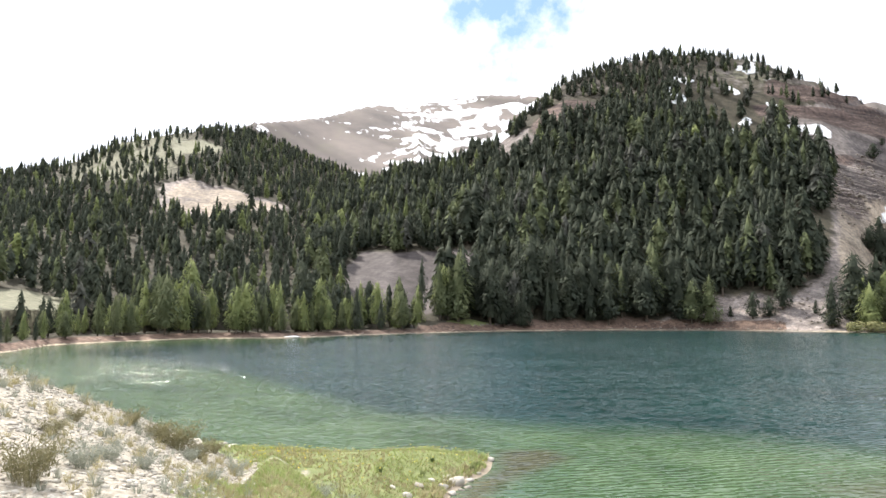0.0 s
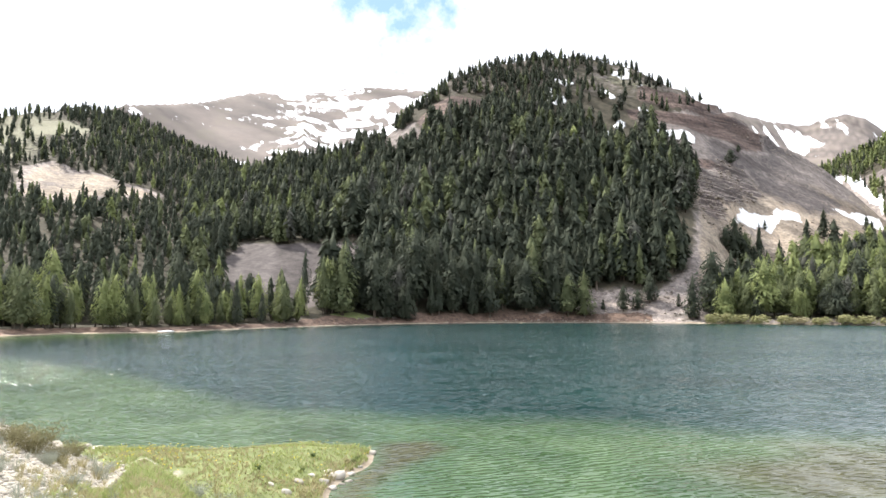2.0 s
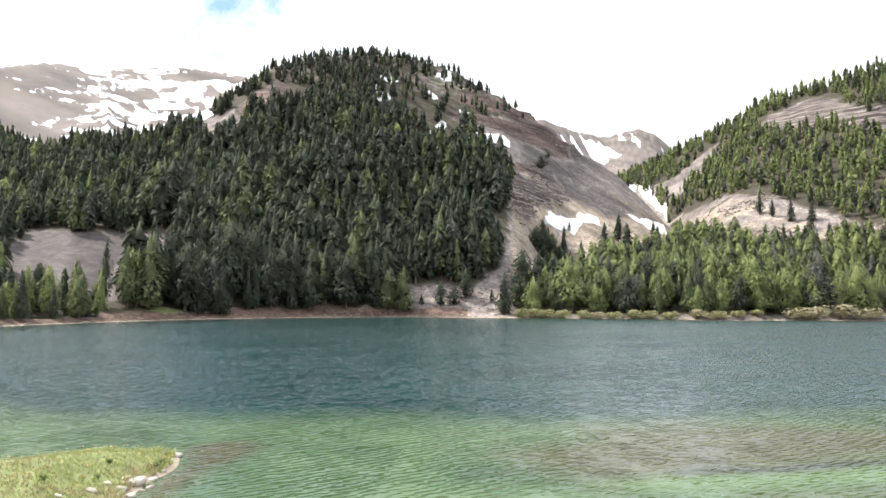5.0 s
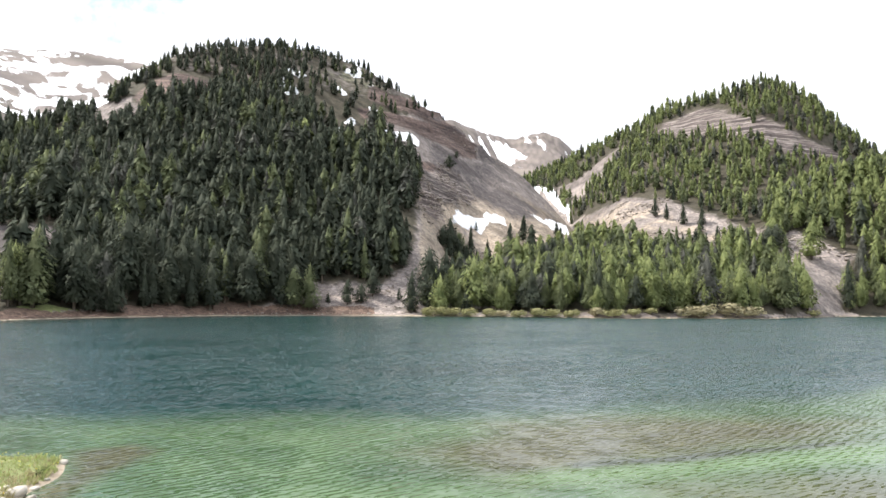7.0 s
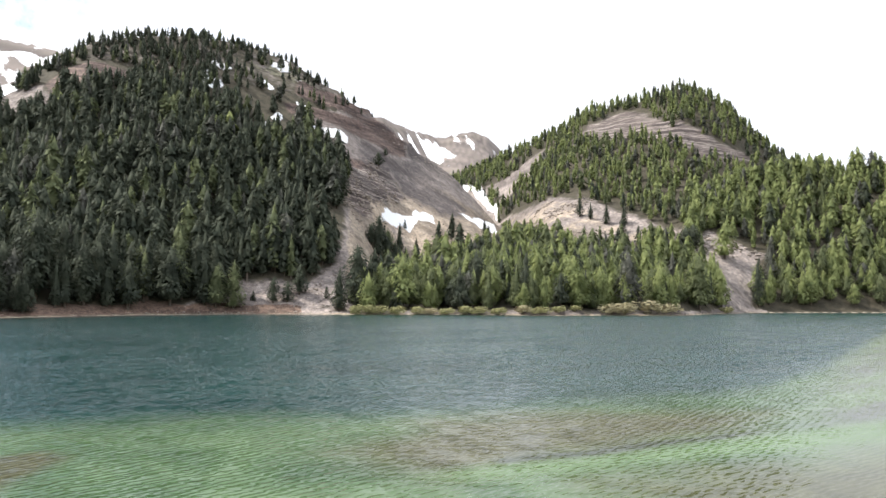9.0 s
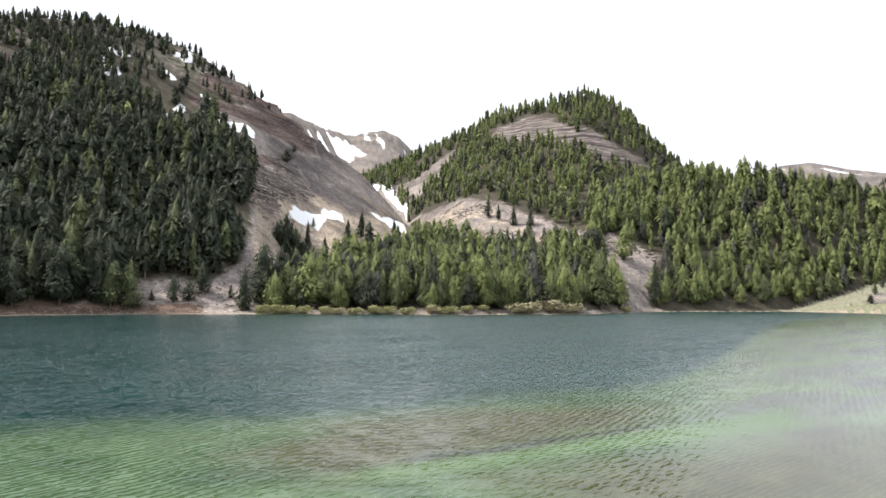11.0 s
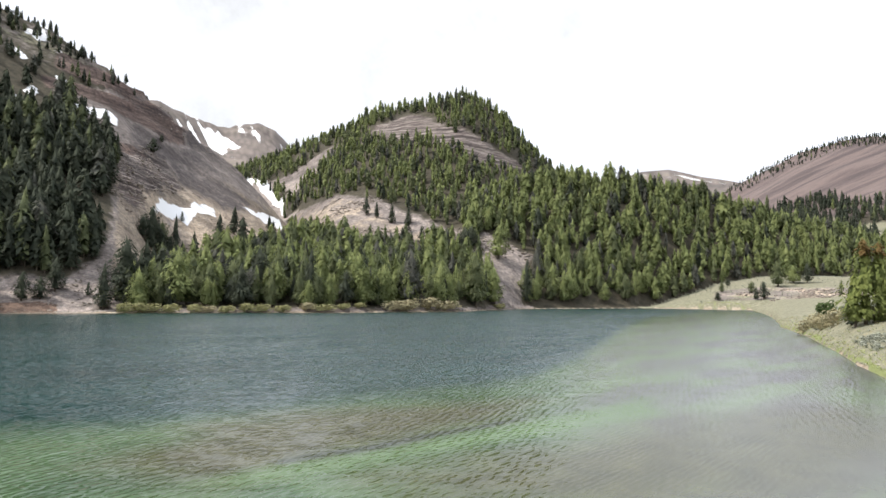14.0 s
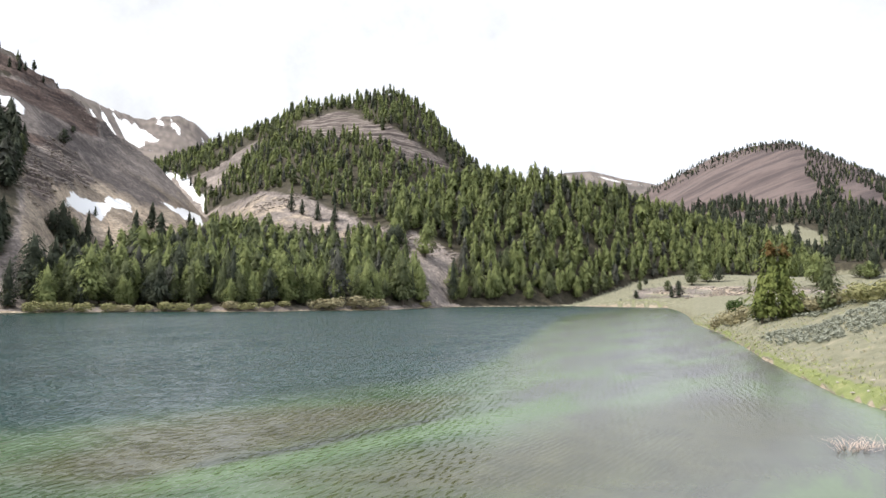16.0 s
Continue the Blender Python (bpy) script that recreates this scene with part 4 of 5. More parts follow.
def grow(seed, hill, stretch, spacing, height, sunny, grey=0.04, keep=1.0, extra=None):
    x, y, g = scatter(seed, *stretch, spacing)
    z, w = land(x, y)
    b, r = np.degrees(np.arctan2(x, y)), np.hypot(x, y)
    ok = (z > 0.75) & ~bare(x, y) & (g.random(len(x)) < keep)
    ok &= np.isin(w, [HILL_NAMES.index(h) if h else -1 for h in hill])
    if extra is not None:
        ok &= extra(x, y, z, b, r, g)
    x, y, z, r, b = x[ok], y[ok], z[ok], r[ok], b[ok]
    n = len(x)
    hgt = height(b, r, z) * np.exp(g.normal(0, 0.15, n)) * (0.72 + 0.35 * g.random(n))
    # sunny: share of the trees given the sunlit needle colours
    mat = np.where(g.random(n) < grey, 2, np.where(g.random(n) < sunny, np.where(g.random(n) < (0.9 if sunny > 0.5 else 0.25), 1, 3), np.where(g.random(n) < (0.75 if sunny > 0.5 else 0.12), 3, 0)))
    kind = g.choice(len(KINDS), n, p=[0.08, 0.14, 0.14, 0.32, 0.28, 0.04] if sunny > 0.5 else [0.16, 0.18, 0.18, 0.24, 0.18, 0.06])
    return np.stack([x, y, z - 0.1, hgt, hgt * g.uniform(1.12, 1.55, n), g.uniform(0, 6.28, n), kind * 4 + mat], -1)


def brow_gaps(x, y, z, b, r, g):
    thin = inside(x, y, PATCHES["grassy_brow"])
    open_slope = (b > 28.9 - 4.5 * ease((z - 98) / 18) + 4.5 * rough(x, y, 34, 83, 3) + 1.5 * rough(x, y, 9, 89, 2)) & (z > 10)
    upper = (b > 19.5 + 3 * rough(x, y, 30, 331, 3)) & (z > 104 - 2.2 * (b - 22) + 8 * rough(x, y, 26, 332, 3)) & (r < 462) & (g.random(len(x)) < 0.62)
    line = np.abs(z - 112 - 14 * np.sin(b / 3.0)) < 4
    clumps = (inside(x, y, PATCHES["crest_trees"]) | inside(x, y, PATCHES["slope_trees"])) & (rough(x, y, 14, 84, 3) > -0.15)
    open_slope |= inside(x, y, PATCHES["cliff"])
    return ~(thin & ~clumps & (g.random(len(x)) < 0.75)) & ~(open_slope & ~clumps & (g.random(len(x)) < 0.97)) & ~(line & (g.random(len(x)) < 0.6)) & ~upper & (b < 41)


def run_gaps(x, y, z, b, r, g):
    u, v = x + 9 * rough(x, y, 16, 85, 3), y + 9 * rough(x, y, 16, 86, 3)
    return ~(inside(u, v, PATCHES["scree_run"]) & (rough(x, y, 20, 87, 3) < 0.28))


# better lit woods get more trees in the sunlit needle colour
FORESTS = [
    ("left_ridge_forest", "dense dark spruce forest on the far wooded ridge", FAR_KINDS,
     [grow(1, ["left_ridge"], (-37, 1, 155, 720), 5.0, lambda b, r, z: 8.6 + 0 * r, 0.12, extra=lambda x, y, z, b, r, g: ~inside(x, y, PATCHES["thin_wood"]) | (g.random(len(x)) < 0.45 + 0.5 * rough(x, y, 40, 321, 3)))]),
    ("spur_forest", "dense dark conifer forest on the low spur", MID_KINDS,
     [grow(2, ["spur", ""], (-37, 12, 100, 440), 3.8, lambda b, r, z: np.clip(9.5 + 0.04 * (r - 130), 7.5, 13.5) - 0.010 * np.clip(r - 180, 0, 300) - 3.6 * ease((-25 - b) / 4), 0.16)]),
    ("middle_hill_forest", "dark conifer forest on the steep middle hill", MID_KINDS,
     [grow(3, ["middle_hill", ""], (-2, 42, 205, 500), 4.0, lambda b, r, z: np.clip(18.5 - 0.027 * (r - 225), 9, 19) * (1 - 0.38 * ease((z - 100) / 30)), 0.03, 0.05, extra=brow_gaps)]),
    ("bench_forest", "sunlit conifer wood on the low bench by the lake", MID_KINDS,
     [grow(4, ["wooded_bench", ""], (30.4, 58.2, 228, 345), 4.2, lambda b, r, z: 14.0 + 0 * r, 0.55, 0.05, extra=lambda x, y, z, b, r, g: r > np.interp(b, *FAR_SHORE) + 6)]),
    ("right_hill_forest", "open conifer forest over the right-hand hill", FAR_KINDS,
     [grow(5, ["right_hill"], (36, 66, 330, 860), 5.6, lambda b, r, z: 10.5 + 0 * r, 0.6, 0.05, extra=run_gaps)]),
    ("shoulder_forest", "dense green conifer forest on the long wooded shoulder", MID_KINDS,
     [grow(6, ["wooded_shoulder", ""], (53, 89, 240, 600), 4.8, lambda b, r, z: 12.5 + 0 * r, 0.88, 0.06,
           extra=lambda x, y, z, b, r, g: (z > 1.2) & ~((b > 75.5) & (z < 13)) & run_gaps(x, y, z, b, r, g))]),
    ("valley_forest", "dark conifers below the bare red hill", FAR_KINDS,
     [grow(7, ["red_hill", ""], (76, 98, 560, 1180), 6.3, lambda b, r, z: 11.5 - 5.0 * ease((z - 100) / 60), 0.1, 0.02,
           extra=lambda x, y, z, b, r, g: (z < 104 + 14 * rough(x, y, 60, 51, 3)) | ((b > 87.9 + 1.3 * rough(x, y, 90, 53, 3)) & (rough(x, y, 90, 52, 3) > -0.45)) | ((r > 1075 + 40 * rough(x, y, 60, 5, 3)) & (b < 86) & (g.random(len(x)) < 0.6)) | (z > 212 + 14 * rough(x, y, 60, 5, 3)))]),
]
CROWNS, TRUNKS = {}, {}
for k_, (lo_, wide_, power_, thin_) in enumerate(KINDS):
    cv_, cf_, cn_ = conifer(300 + k_, 1000, lo_, wide_, power_, thin=thin_)
    for mat_ in (0, 1, 2, 3):
        CROWNS[k_, mat_] = mesh_of("crown", cv_, cf_, [MATS[mat_]], normals=cn_)
    TRUNKS[k_] = mesh_of("trunk", *trunk_shape(0.016, 7, 0.92), [BARK], smooth=True)
TREE_LABELS = ["dark green spruce with drooping boughs by the lake", "full-crowned conifer in bright, sunlit-toned needles by the lake", "grey half-dead conifer with sparse boughs by the lake", "mid-green conifer with dense boughs by the lake"]


def tree(x, y, z, height, width, turn, kind, mat, label="", group=""):
    """One conifer with its own trunk and crown."""
    ob = new("conifer")
    ob.matrix_basis = Matrix.Translation((x, y, z)) @ Matrix.Rotation(turn, 4, "Z") @ Matrix.Diagonal((width, width, height, 1))
    for name, me in (("trunk", TRUNKS[kind]), ("crown", CROWNS[kind, mat])):
        new(name, me).parent = ob
    return tagged(ob, label or TREE_LABELS[mat], "tree", group)


SHORE_ROW = {"spur_forest": 22, "middle_hill_forest": 20, "bench_forest": 22, "shoulder_forest": 30}
front = []
for name, label, shapes, batches in FORESTS:
    p = np.concatenate(batches)
    if name in ("spur_forest", "middle_hill_forest", "bench_forest", "shoulder_forest"):
        lie = np.hypot(p[:, 0], p[:, 1]) - np.interp(np.degrees(np.arctan2(p[:, 0], p[:, 1])), *FAR_SHORE)
        by_lake = lie < SHORE_ROW[name]
        front.append(p[by_lake])
        p = p[~by_lake]
    tagged(thicket(name, shapes, p, MATS), label, "forest", kind="stuff")
front = np.concatenate(front)
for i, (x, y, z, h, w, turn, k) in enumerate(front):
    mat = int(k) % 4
    if x < 3:  # the open row along the gravel beach, mostly in the sunlit needle colours
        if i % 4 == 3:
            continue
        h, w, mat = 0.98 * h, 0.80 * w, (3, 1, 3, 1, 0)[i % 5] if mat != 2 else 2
    tree(x, y, z, h, w, turn, int(k) // 4, mat, group="conifers along the lake shore")


# ---- small things ----
def part(name, me, parent, label=""):
    ob = new(name, me)
    ob.parent = parent
    return tagged(ob, label)


def pebble(seed, flat=0.6, detail=1):
    """A broken, weathered stone about one metre across, resting with its lower part in the ground."""
    g = np.random.default_rng(seed + 500)
    bm = bmesh.new()
    bmesh.ops.create_icosphere(bm, subdivisions=detail, radius=0.5)
    off = Vector((seed * 3.17, seed * 1.31, seed * 0.7))
    cuts = [(Vector(g.normal(0, 1, 3)).normalized(), g.uniform(0.24, 0.38)) for _ in range(9)]
    for v in bm.verts:
        n = v.co.normalized()
        v.co = n * 0.5 * (1 + 0.25 * noise.noise(n * 1.6 + off) + 0.12 * noise.noise(n * 3.7 + off))
        for a, q in cuts:
            d = v.co.dot(a) - q
            if d > 0:
                v.co -= a * d * 0.92
        v.co.z = max(v.co.z, -0.25) * flat + 0.1
    v = np.array([tuple(p.co) for p in bm.verts])
    f = np.array([[p.index for p in t.verts] for t in bm.faces])
    bm.free()
    return v, f


def blades_shape(seed, n, spread, lean, width, bend=0.3, leafy=0):
    """A tuft or shrub one metre tall: thin bent blades out of one root, with small leaves along them if leafy."""
    g = np.random.default_rng(seed)
    v, f = [], []
    for _ in range(n):
        a, out = g.uniform(0, 6.283), spread * math.sqrt(g.random())
        tilt = lean * (0.25 + g.random())
        L = 0.55 + 0.45 * g.random()
        ca, sa_ = math.cos(a), math.sin(a)
        b0 = np.array([ca * out * 0.5, sa_ * out * 0.5, -0.03])
        mid = b0 + np.array([ca * tilt * 0.45 * L, sa_ * tilt * 0.45 * L, 0.58 * L])
        tip = mid + np.array([ca * (tilt * 0.4 + bend * 0.4) * L, sa_ * (tilt * 0.4 + bend * 0.4) * L, (0.42 - 0.15 * bend) * L])
        side = np.array([-sa_, ca, 0]) * width
        at = len(v)
        v.extend([b0 - side, b0 + side, mid + side * 0.8, mid - side * 0.8, tip])
        f.extend([(at, at + 1, at + 2), (at, at + 2, at + 3), (at + 3, at + 2, at + 4)])
        for _ in range(leafy):
            u = 0.35 + 0.65 * g.random()
            p = (b0 + (mid - b0) * u / 0.58) if u < 0.58 else (mid + (tip - mid) * (u - 0.58) / 0.42)
            d = g.normal(0, 1, 3)
            d /= np.linalg.norm(d)
            e = np.cross(d, g.normal(0, 1, 3))
            e /= np.linalg.norm(e)
            s = 0.05 + 0.05 * g.random()
            at = len(v)
            v.extend([p, p + s * d + 0.35 * s * e, p + 1.7 * s * d])
            f.append((at, at + 1, at + 2))
    return np.array(v), np.array(f)


def rounded_shrub(seed, sprays=170, leaf=0.10):
    """A dense rounded bush, one metre tall and wide: sprays of leaves over several leaning stems."""
    g = np.random.default_rng(seed)
    v, f = [], []
    lobes = [np.array([g.uniform(-0.28, 0.28), g.uniform(-0.28, 0.28), g.uniform(0.3, 0.66)]) for _ in range(6)]
    for k in range(sprays):
        c = lobes[k % 6]
        d = g.normal(0, 1, 3)
        d /= np.linalg.norm(d)
        p = c + d * np.array([0.3, 0.3, 0.34]) * g.uniform(0.6, 1.08)
        p[2] = max(p[2], 0.03)
        e = np.cross(d, g.normal(0, 1, 3))
        e /= np.linalg.norm(e)
        q = np.cross(d, e)
        s = leaf * g.uniform(0.5, 1.0)
        at = len(v)
        v.extend([p - s * e, p + 0.5 * s * q, p + s * e + 0.3 * s * d, p - 0.5 * s * q])
        f.extend([(at, at + 1, at + 2), (at, at + 2, at + 3)])
    for k in range(7):
        a = k * 0.9
        at = len(v)
        t = lobes[k % 6]
        v.extend([np.array([0.05 * math.cos(a), 0.05 * math.sin(a), -0.05]), np.array([0.07 * math.cos(a), 0.07 * math.sin(a) + 0.02, -0.05]), t])
        f.append((at, at + 1, at + 2))
    return np.array(v), np.array(f)


STONE = plain_material("pale_limestone", (0.34, 0.30, 0.25), (0.60, 0.56, 0.50), 0.12, 0.85, "object")
STONES = plain_material("pale_gravel_stones", (0.25, 0.215, 0.17), (0.64, 0.60, 0.53), 0.10, 0.9, "island")
SCREE_ROCK = plain_material("brown_scree_rock", (0.17, 0.142, 0.122), (0.37, 0.32, 0.275), 1.5, 0.9, "island")
GRASS = leaf_material("meadow_grass", (0.235, 0.29, 0.10), (0.35, 0.41, 0.15), (0.52, 0.51, 0.27), 1.3, 0.3)
DRY = leaf_material("dry_grass", (0.26, 0.23, 0.12), (0.42, 0.37, 0.21), (0.50, 0.46, 0.28), 0.8, 0.25)
BRUSH = leaf_material("brown_green_brush", (0.15, 0.14, 0.075), (0.22, 0.205, 0.11), (0.32, 0.29, 0.18), 0.5, 0.25)
SAGE = leaf_material("grey_sage_leaves", (0.23, 0.245, 0.20), (0.32, 0.335, 0.275), (0.40, 0.41, 0.34), 0.7, 0.2)
WILLOW = leaf_material("willow_leaves", (0.22, 0.225, 0.10), (0.32, 0.31, 0.15), (0.40, 0.38, 0.22), 2.0, 0.3)
WILLOW_TAN = leaf_material("tan_willow_twigs", (0.27, 0.24, 0.145), (0.38, 0.34, 0.21), (0.46, 0.42, 0.28), 2.0, 0.3)
JUNIPER = leaf_material("juniper_leaves", (0.045, 0.075, 0.028), (0.08, 0.115, 0.04), (0.12, 0.15, 0.055), 1.0, 0.3)
FLOWER = plain_material("yellow_petals", (0.70, 0.52, 0.03), (0.85, 0.68, 0.06), 0.05, 0.7, "island", 0)
TWIG = plain_material("bleached_twigs", (0.40, 0.30, 0.25), (0.58, 0.47, 0.40), 0.1, 0.85)
SNOW = plain_material("old_snow", (0.78, 0.79, 0.81), (0.90, 0.91, 0.92), 0.5, 0.6, "none", 0.2)
# lighter green for the tall tree, sunlight included in the colour
SUNLIT = leaf_material("sunlit_tree_needles", (0.085, 0.115, 0.036), (0.165, 0.195, 0.06), (0.27, 0.29, 0.095), 1.2, 0.25)
RUST = leaf_material("rusty_needles", (0.16, 0.095, 0.04), (0.20, 0.13, 0.055), (0.22, 0.17, 0.07), 1.0, 0.3)

# boulders on the tip of the spit and the shore
PEBBLES = [mesh_of("stone", *pebble(s, 0.65, 2), [STONE], smooth=False) for s in range(5)]
PEBBLES_LOW = [mesh_of("stone", *pebble(s + 9, 0.6, 1), [STONE]) for s in range(6)]


def stone(x, y, size, high, seed, label, group="", name="boulder", z=None):
    ob = new(name, PEBBLES[seed % 5] if size > 0.2 else PEBBLES_LOW[seed % 6])
    z = ground_z(x, y) if z is None else z
    ob.matrix_basis = Matrix.Translation((x, y, max(z, -0.05) - 0.04 * high)) @ Matrix.Rotation(seed * 1.9, 4, "Z") @ Matrix.Diagonal((size, size * 0.8, high * 1.5, 1))
    return tagged(ob, label, "rock", group)


for i, (x, y, size, high) in enumerate([(0.5, 24.9, 0.58, 0.36), (0.85, 24.6, 0.34, 0.22), (0.15, 25.2, 0.30, 0.2), (-0.4, 24.6, 0.26, 0.16), (1.9, 28.8, 0.36, 0.24), (0.0, 24.1, 0.36, 0.24), (-0.8, 23.7, 0.38, 0.22), (-1.1, 22.2, 0.30, 0.25), (-0.3, 22.9, 0.28, 0.2), (0.3, 23.7, 0.32, 0.2),
                                        (0.95, 25.5, 0.3, 0.16), (-8.8, 28.8, 0.5, 0.3), (-8.4, 28.7, 0.36, 0.22), (-6.2, 29.6, 0.2, 0.14), (0.1, 24.7, 0.30, 0.18), (0.6, 24.2, 0.22, 0.15), (-1.6, 22.7, 0.22, 0.14), (1.3, 26.4, 0.2, 0.12)]):
    stone(x, y, size * 1.25, high * 1.2, i, "pale weathered limestone boulder on the grassy spit" if size > 0.45 else "small pale limestone rock by the water's edge", "rocks on the spit")
for i, (b_, off) in enumerate([(83.0, 1.2), (84.6, 2.0), (85.3, 1.0), (86.0, 2.6), (87.2, 1.4), (88.4, 1.0), (89.5, 2.2), (90.4, 0.8), (91.3, 1.8), (86.6, 4.5), (88.9, 5.2), (91.6, 4.2)]):
    rr_ = float(np.interp(b_, *FAR_SHORE)) + off
    stone(rr_ * math.sin(radians(b_)), rr_ * math.cos(radians(b_)), 0.22 + 0.08 * (i % 4), 0.14, i, "pale rock lying in the green shore grass", "rocks on the grassy shore")

# cobbles of the gravel bank: the larger ones singly, the rest as a mass
g = np.random.default_rng(12)


def strewn(g, b0, b1, r0, r1, n):
    b = np.radians(g.uniform(b0, b1, n))
    r = np.sqrt(g.uniform(r0 * r0, r1 * r1, n))
    return r * np.sin(b), r * np.cos(b)


x, y = strewn(g, -37, -17, 8.5, 25.5, 240)
z = land(x, y)[0]
for i in range(240):
    stone(x[i], y[i], 0.11 + 0.14 * g.random() ** 2, 0.06 + 0.05 * g.random(), i, "pale angular cobble on the gravel bank", "cobbles on the bank", "cobble", z[i])
x, y = strewn(g, -40, -14.5, 8, 26.5, 8000)
z = land(x, y)[0]
size = 0.03 + 0.105 * g.random(8000) ** 2
low = [(v, f, np.zeros(len(f), int)) for v, f in (pebble(s + 30, 0.7, 1) for s in range(4))]
tagged(thicket("gravel", low, np.stack([x, y, z, size, size * 1.25, g.uniform(0, 6.28, 8000), g.integers(0, 4, 8000)], -1), [STONES]), "loose pale gravel strewn over the sloping bank", "gravel", kind="stuff")
# stones in the shallows and along the far beach
x, y = strewn(g, 14, 31, 220, 262, 1500)
z, w = land(x, y)
ok = (z > 0.1) & (inside(x, y, PATCHES["talus"]) | (z < 1.5))
x, y, z = x[ok], y[ok], z[ok]
size = 0.25 + 0.9 * g.random(len(x)) ** 4
tagged(thicket("talus_rocks", low, np.stack([x, y, z, size, size * 1.2, g.uniform(0, 6.28, len(x)), g.integers(0, 4, len(x))], -1), [SCREE_ROCK]), "grey-brown talus rocks on the slope above the beach", "rocks", kind="stuff")
x, y = strewn(g, 28, 46, 300, 600, 9000)
z, w = land(x, y)
b = np.degrees(np.arctan2(x, y))
ok = (w == HILL_NAMES.index("middle_hill")) & (b > 29) & (rough(x, y, 45, 91, 4) > 0.12)
x, y, z = x[ok], y[ok], z[ok]
size = 0.3 + 1.6 * g.random(len(x)) ** 4
# coarse pale rubble below the cliff and on the open patches of the far slopes
xr, yr = strewn(g, 28, 62, 230, 480, 26000)
ok = inside(xr, yr, PATCHES["rubble"]) & (rough(xr, yr, 16, 98, 3) > -0.2)
ok |= (inside(xr, yr, PATCHES["scree_run"]) | inside(xr, yr, PATCHES["bare_right"])) & (rough(xr, yr, 20, 99, 3) > 0.15)
xr, yr = xr[ok], yr[ok]
x, y, z = np.append(x, xr), np.append(y, yr), np.append(z, land(xr, yr)[0])
size = np.append(size, 0.5 + 2.0 * g.random(len(xr)) ** 3)
tagged(thicket("slope_rocks", low, np.stack([x, y, z, size, size * 1.2, g.uniform(0, 6.28, len(x)), g.integers(0, 4, len(x))], -1), [SCREE_ROCK]), "brown boulders littering the open scree slope", "rocks", kind="stuff")

# shrubs of the bank
SHRUB_SHAPES = [blades_shape(s, 170, 0.5, 0.95, 0.005, 0.25, 7) for s in (1, 2, 3)]
TUFT_SHAPES = [blades_shape(s, 44, 0.4, 0.6, 0.012, 0.6) for s in (5, 6, 7)]
GRASS_SHAPES = [blades_shape(s, 7, 0.35, 0.5, 0.05, 0.5) for s in (8, 9, 10)]
SHRUBS = {m: [mesh_of("shrub", v, f, [mt]) for v, f in SHRUB_SHAPES] for m, mt in (("brush", BRUSH), ("sage", SAGE), ("willow", WILLOW), ("tan", WILLOW_TAN), ("juniper", JUNIPER))}
TUFTS = [mesh_of("grass_tuft", v, f, [DRY]) for v, f in TUFT_SHAPES]


def plant(name, me, x, y, high, wide, turn, label, category, group="", z=None):
    ob = new(name, me)
    z = ground_z(x, y) if z is None else z
    ob.matrix_basis = Matrix.Translation((x, y, z - 0.02)) @ Matrix.Rotation(turn, 4, "Z") @ Matrix.Diagonal((wide, wide, high, 1))
    return tagged(ob, label, category, group)


for i, (x, y, high, wide, sort) in enumerate([(-5.7, 9.9, 0.78, 0.62, "brush"), (-7.4, 19.9, 0.85, 0.85, "brush"), (-6.9, 20.3, 0.7, 0.7, "brush"), (-8.0, 20.2, 0.6, 0.6, "brush"), (-5.8, 11.6, 0.5, 0.45, "sage"), (-9.0, 20.8, 0.6, 0.42, "brush"),
                                              (-7.2, 22.7, 0.46, 0.36, "brush"), (-5.6, 13.5, 0.36, 0.32, "sage"), (-6.1, 13.2, 0.42, 0.36, "sage"), (-6.1, 21.3, 0.4, 0.4, "sage"), (-6.5, 18.5, 0.4, 0.34, "sage"),
                                              (-2.5, 19.3, 0.55, 0.65, "sage"), (-3.2, 19.0, 0.45, 0.5, "sage"), (-7.6, 14.0, 0.4, 0.35, "brush"), (-8.6, 16.8, 0.4, 0.32, "brush"), (-5.0, 15.5, 0.35, 0.35, "sage")]):
    plant("shrub", SHRUBS[sort][i % 3], x, y, high, wide, i * 1.3, "straggly brown-green shrub on the gravel bank" if sort == "brush" else "low grey-green sagebrush on the gravel bank", "shrub", "shrubs on the bank")
x, y = strewn(g, -37, -15, 9, 27, 290)
z = land(x, y)[0]
crest = np.hypot(x, y) > 20
BANK_TUFTS = TUFTS + [mesh_of("grass_tuft", v, f, [SAGE]) for v, f in TUFT_SHAPES[:2]]
for i in range(290):
    k = 1.35 if crest[i] else 1.0
    plant("grass_tuft", BANK_TUFTS[i % 5], x[i], y[i], k * g.uniform(0.16, 0.4), k * g.uniform(0.18, 0.36), g.uniform(0, 6.28), "dry straw-coloured grass tuft on the gravel bank" if i % 5 < 3 else "pale grey-green grass tuft on the gravel bank", "grass", "tufts on the bank", z[i])

# grass of the spit, with flowers
x, y = strewn(g, -24, 6, 9, 33, 20000)
z = land(x, y)[0]
d = within(x, y, SPIT)
ok = (d > 0.0) & (z > 0.05) & (np.degrees(np.arctan2(x, y)) > np.interp(np.hypot(x, y), *GRAVEL_EDGE) + g.normal(0, 0.8, len(x))) & (within(x, y, PATH) < -0.3)
x, y, z, d = x[ok], y[ok], z[ok], d[ok]
n = len(x)
high = (0.07 + 0.09 * g.random(n)) * (1 + 0.7 * (d < 0.7)) * (1 + 0.5 * rough(x, y, 3, 15, 2))
dry = (g.random(n) < 0.2 + 0.5 * (rough(x, y, 4, 16, 3) > 0.1)).astype(int)
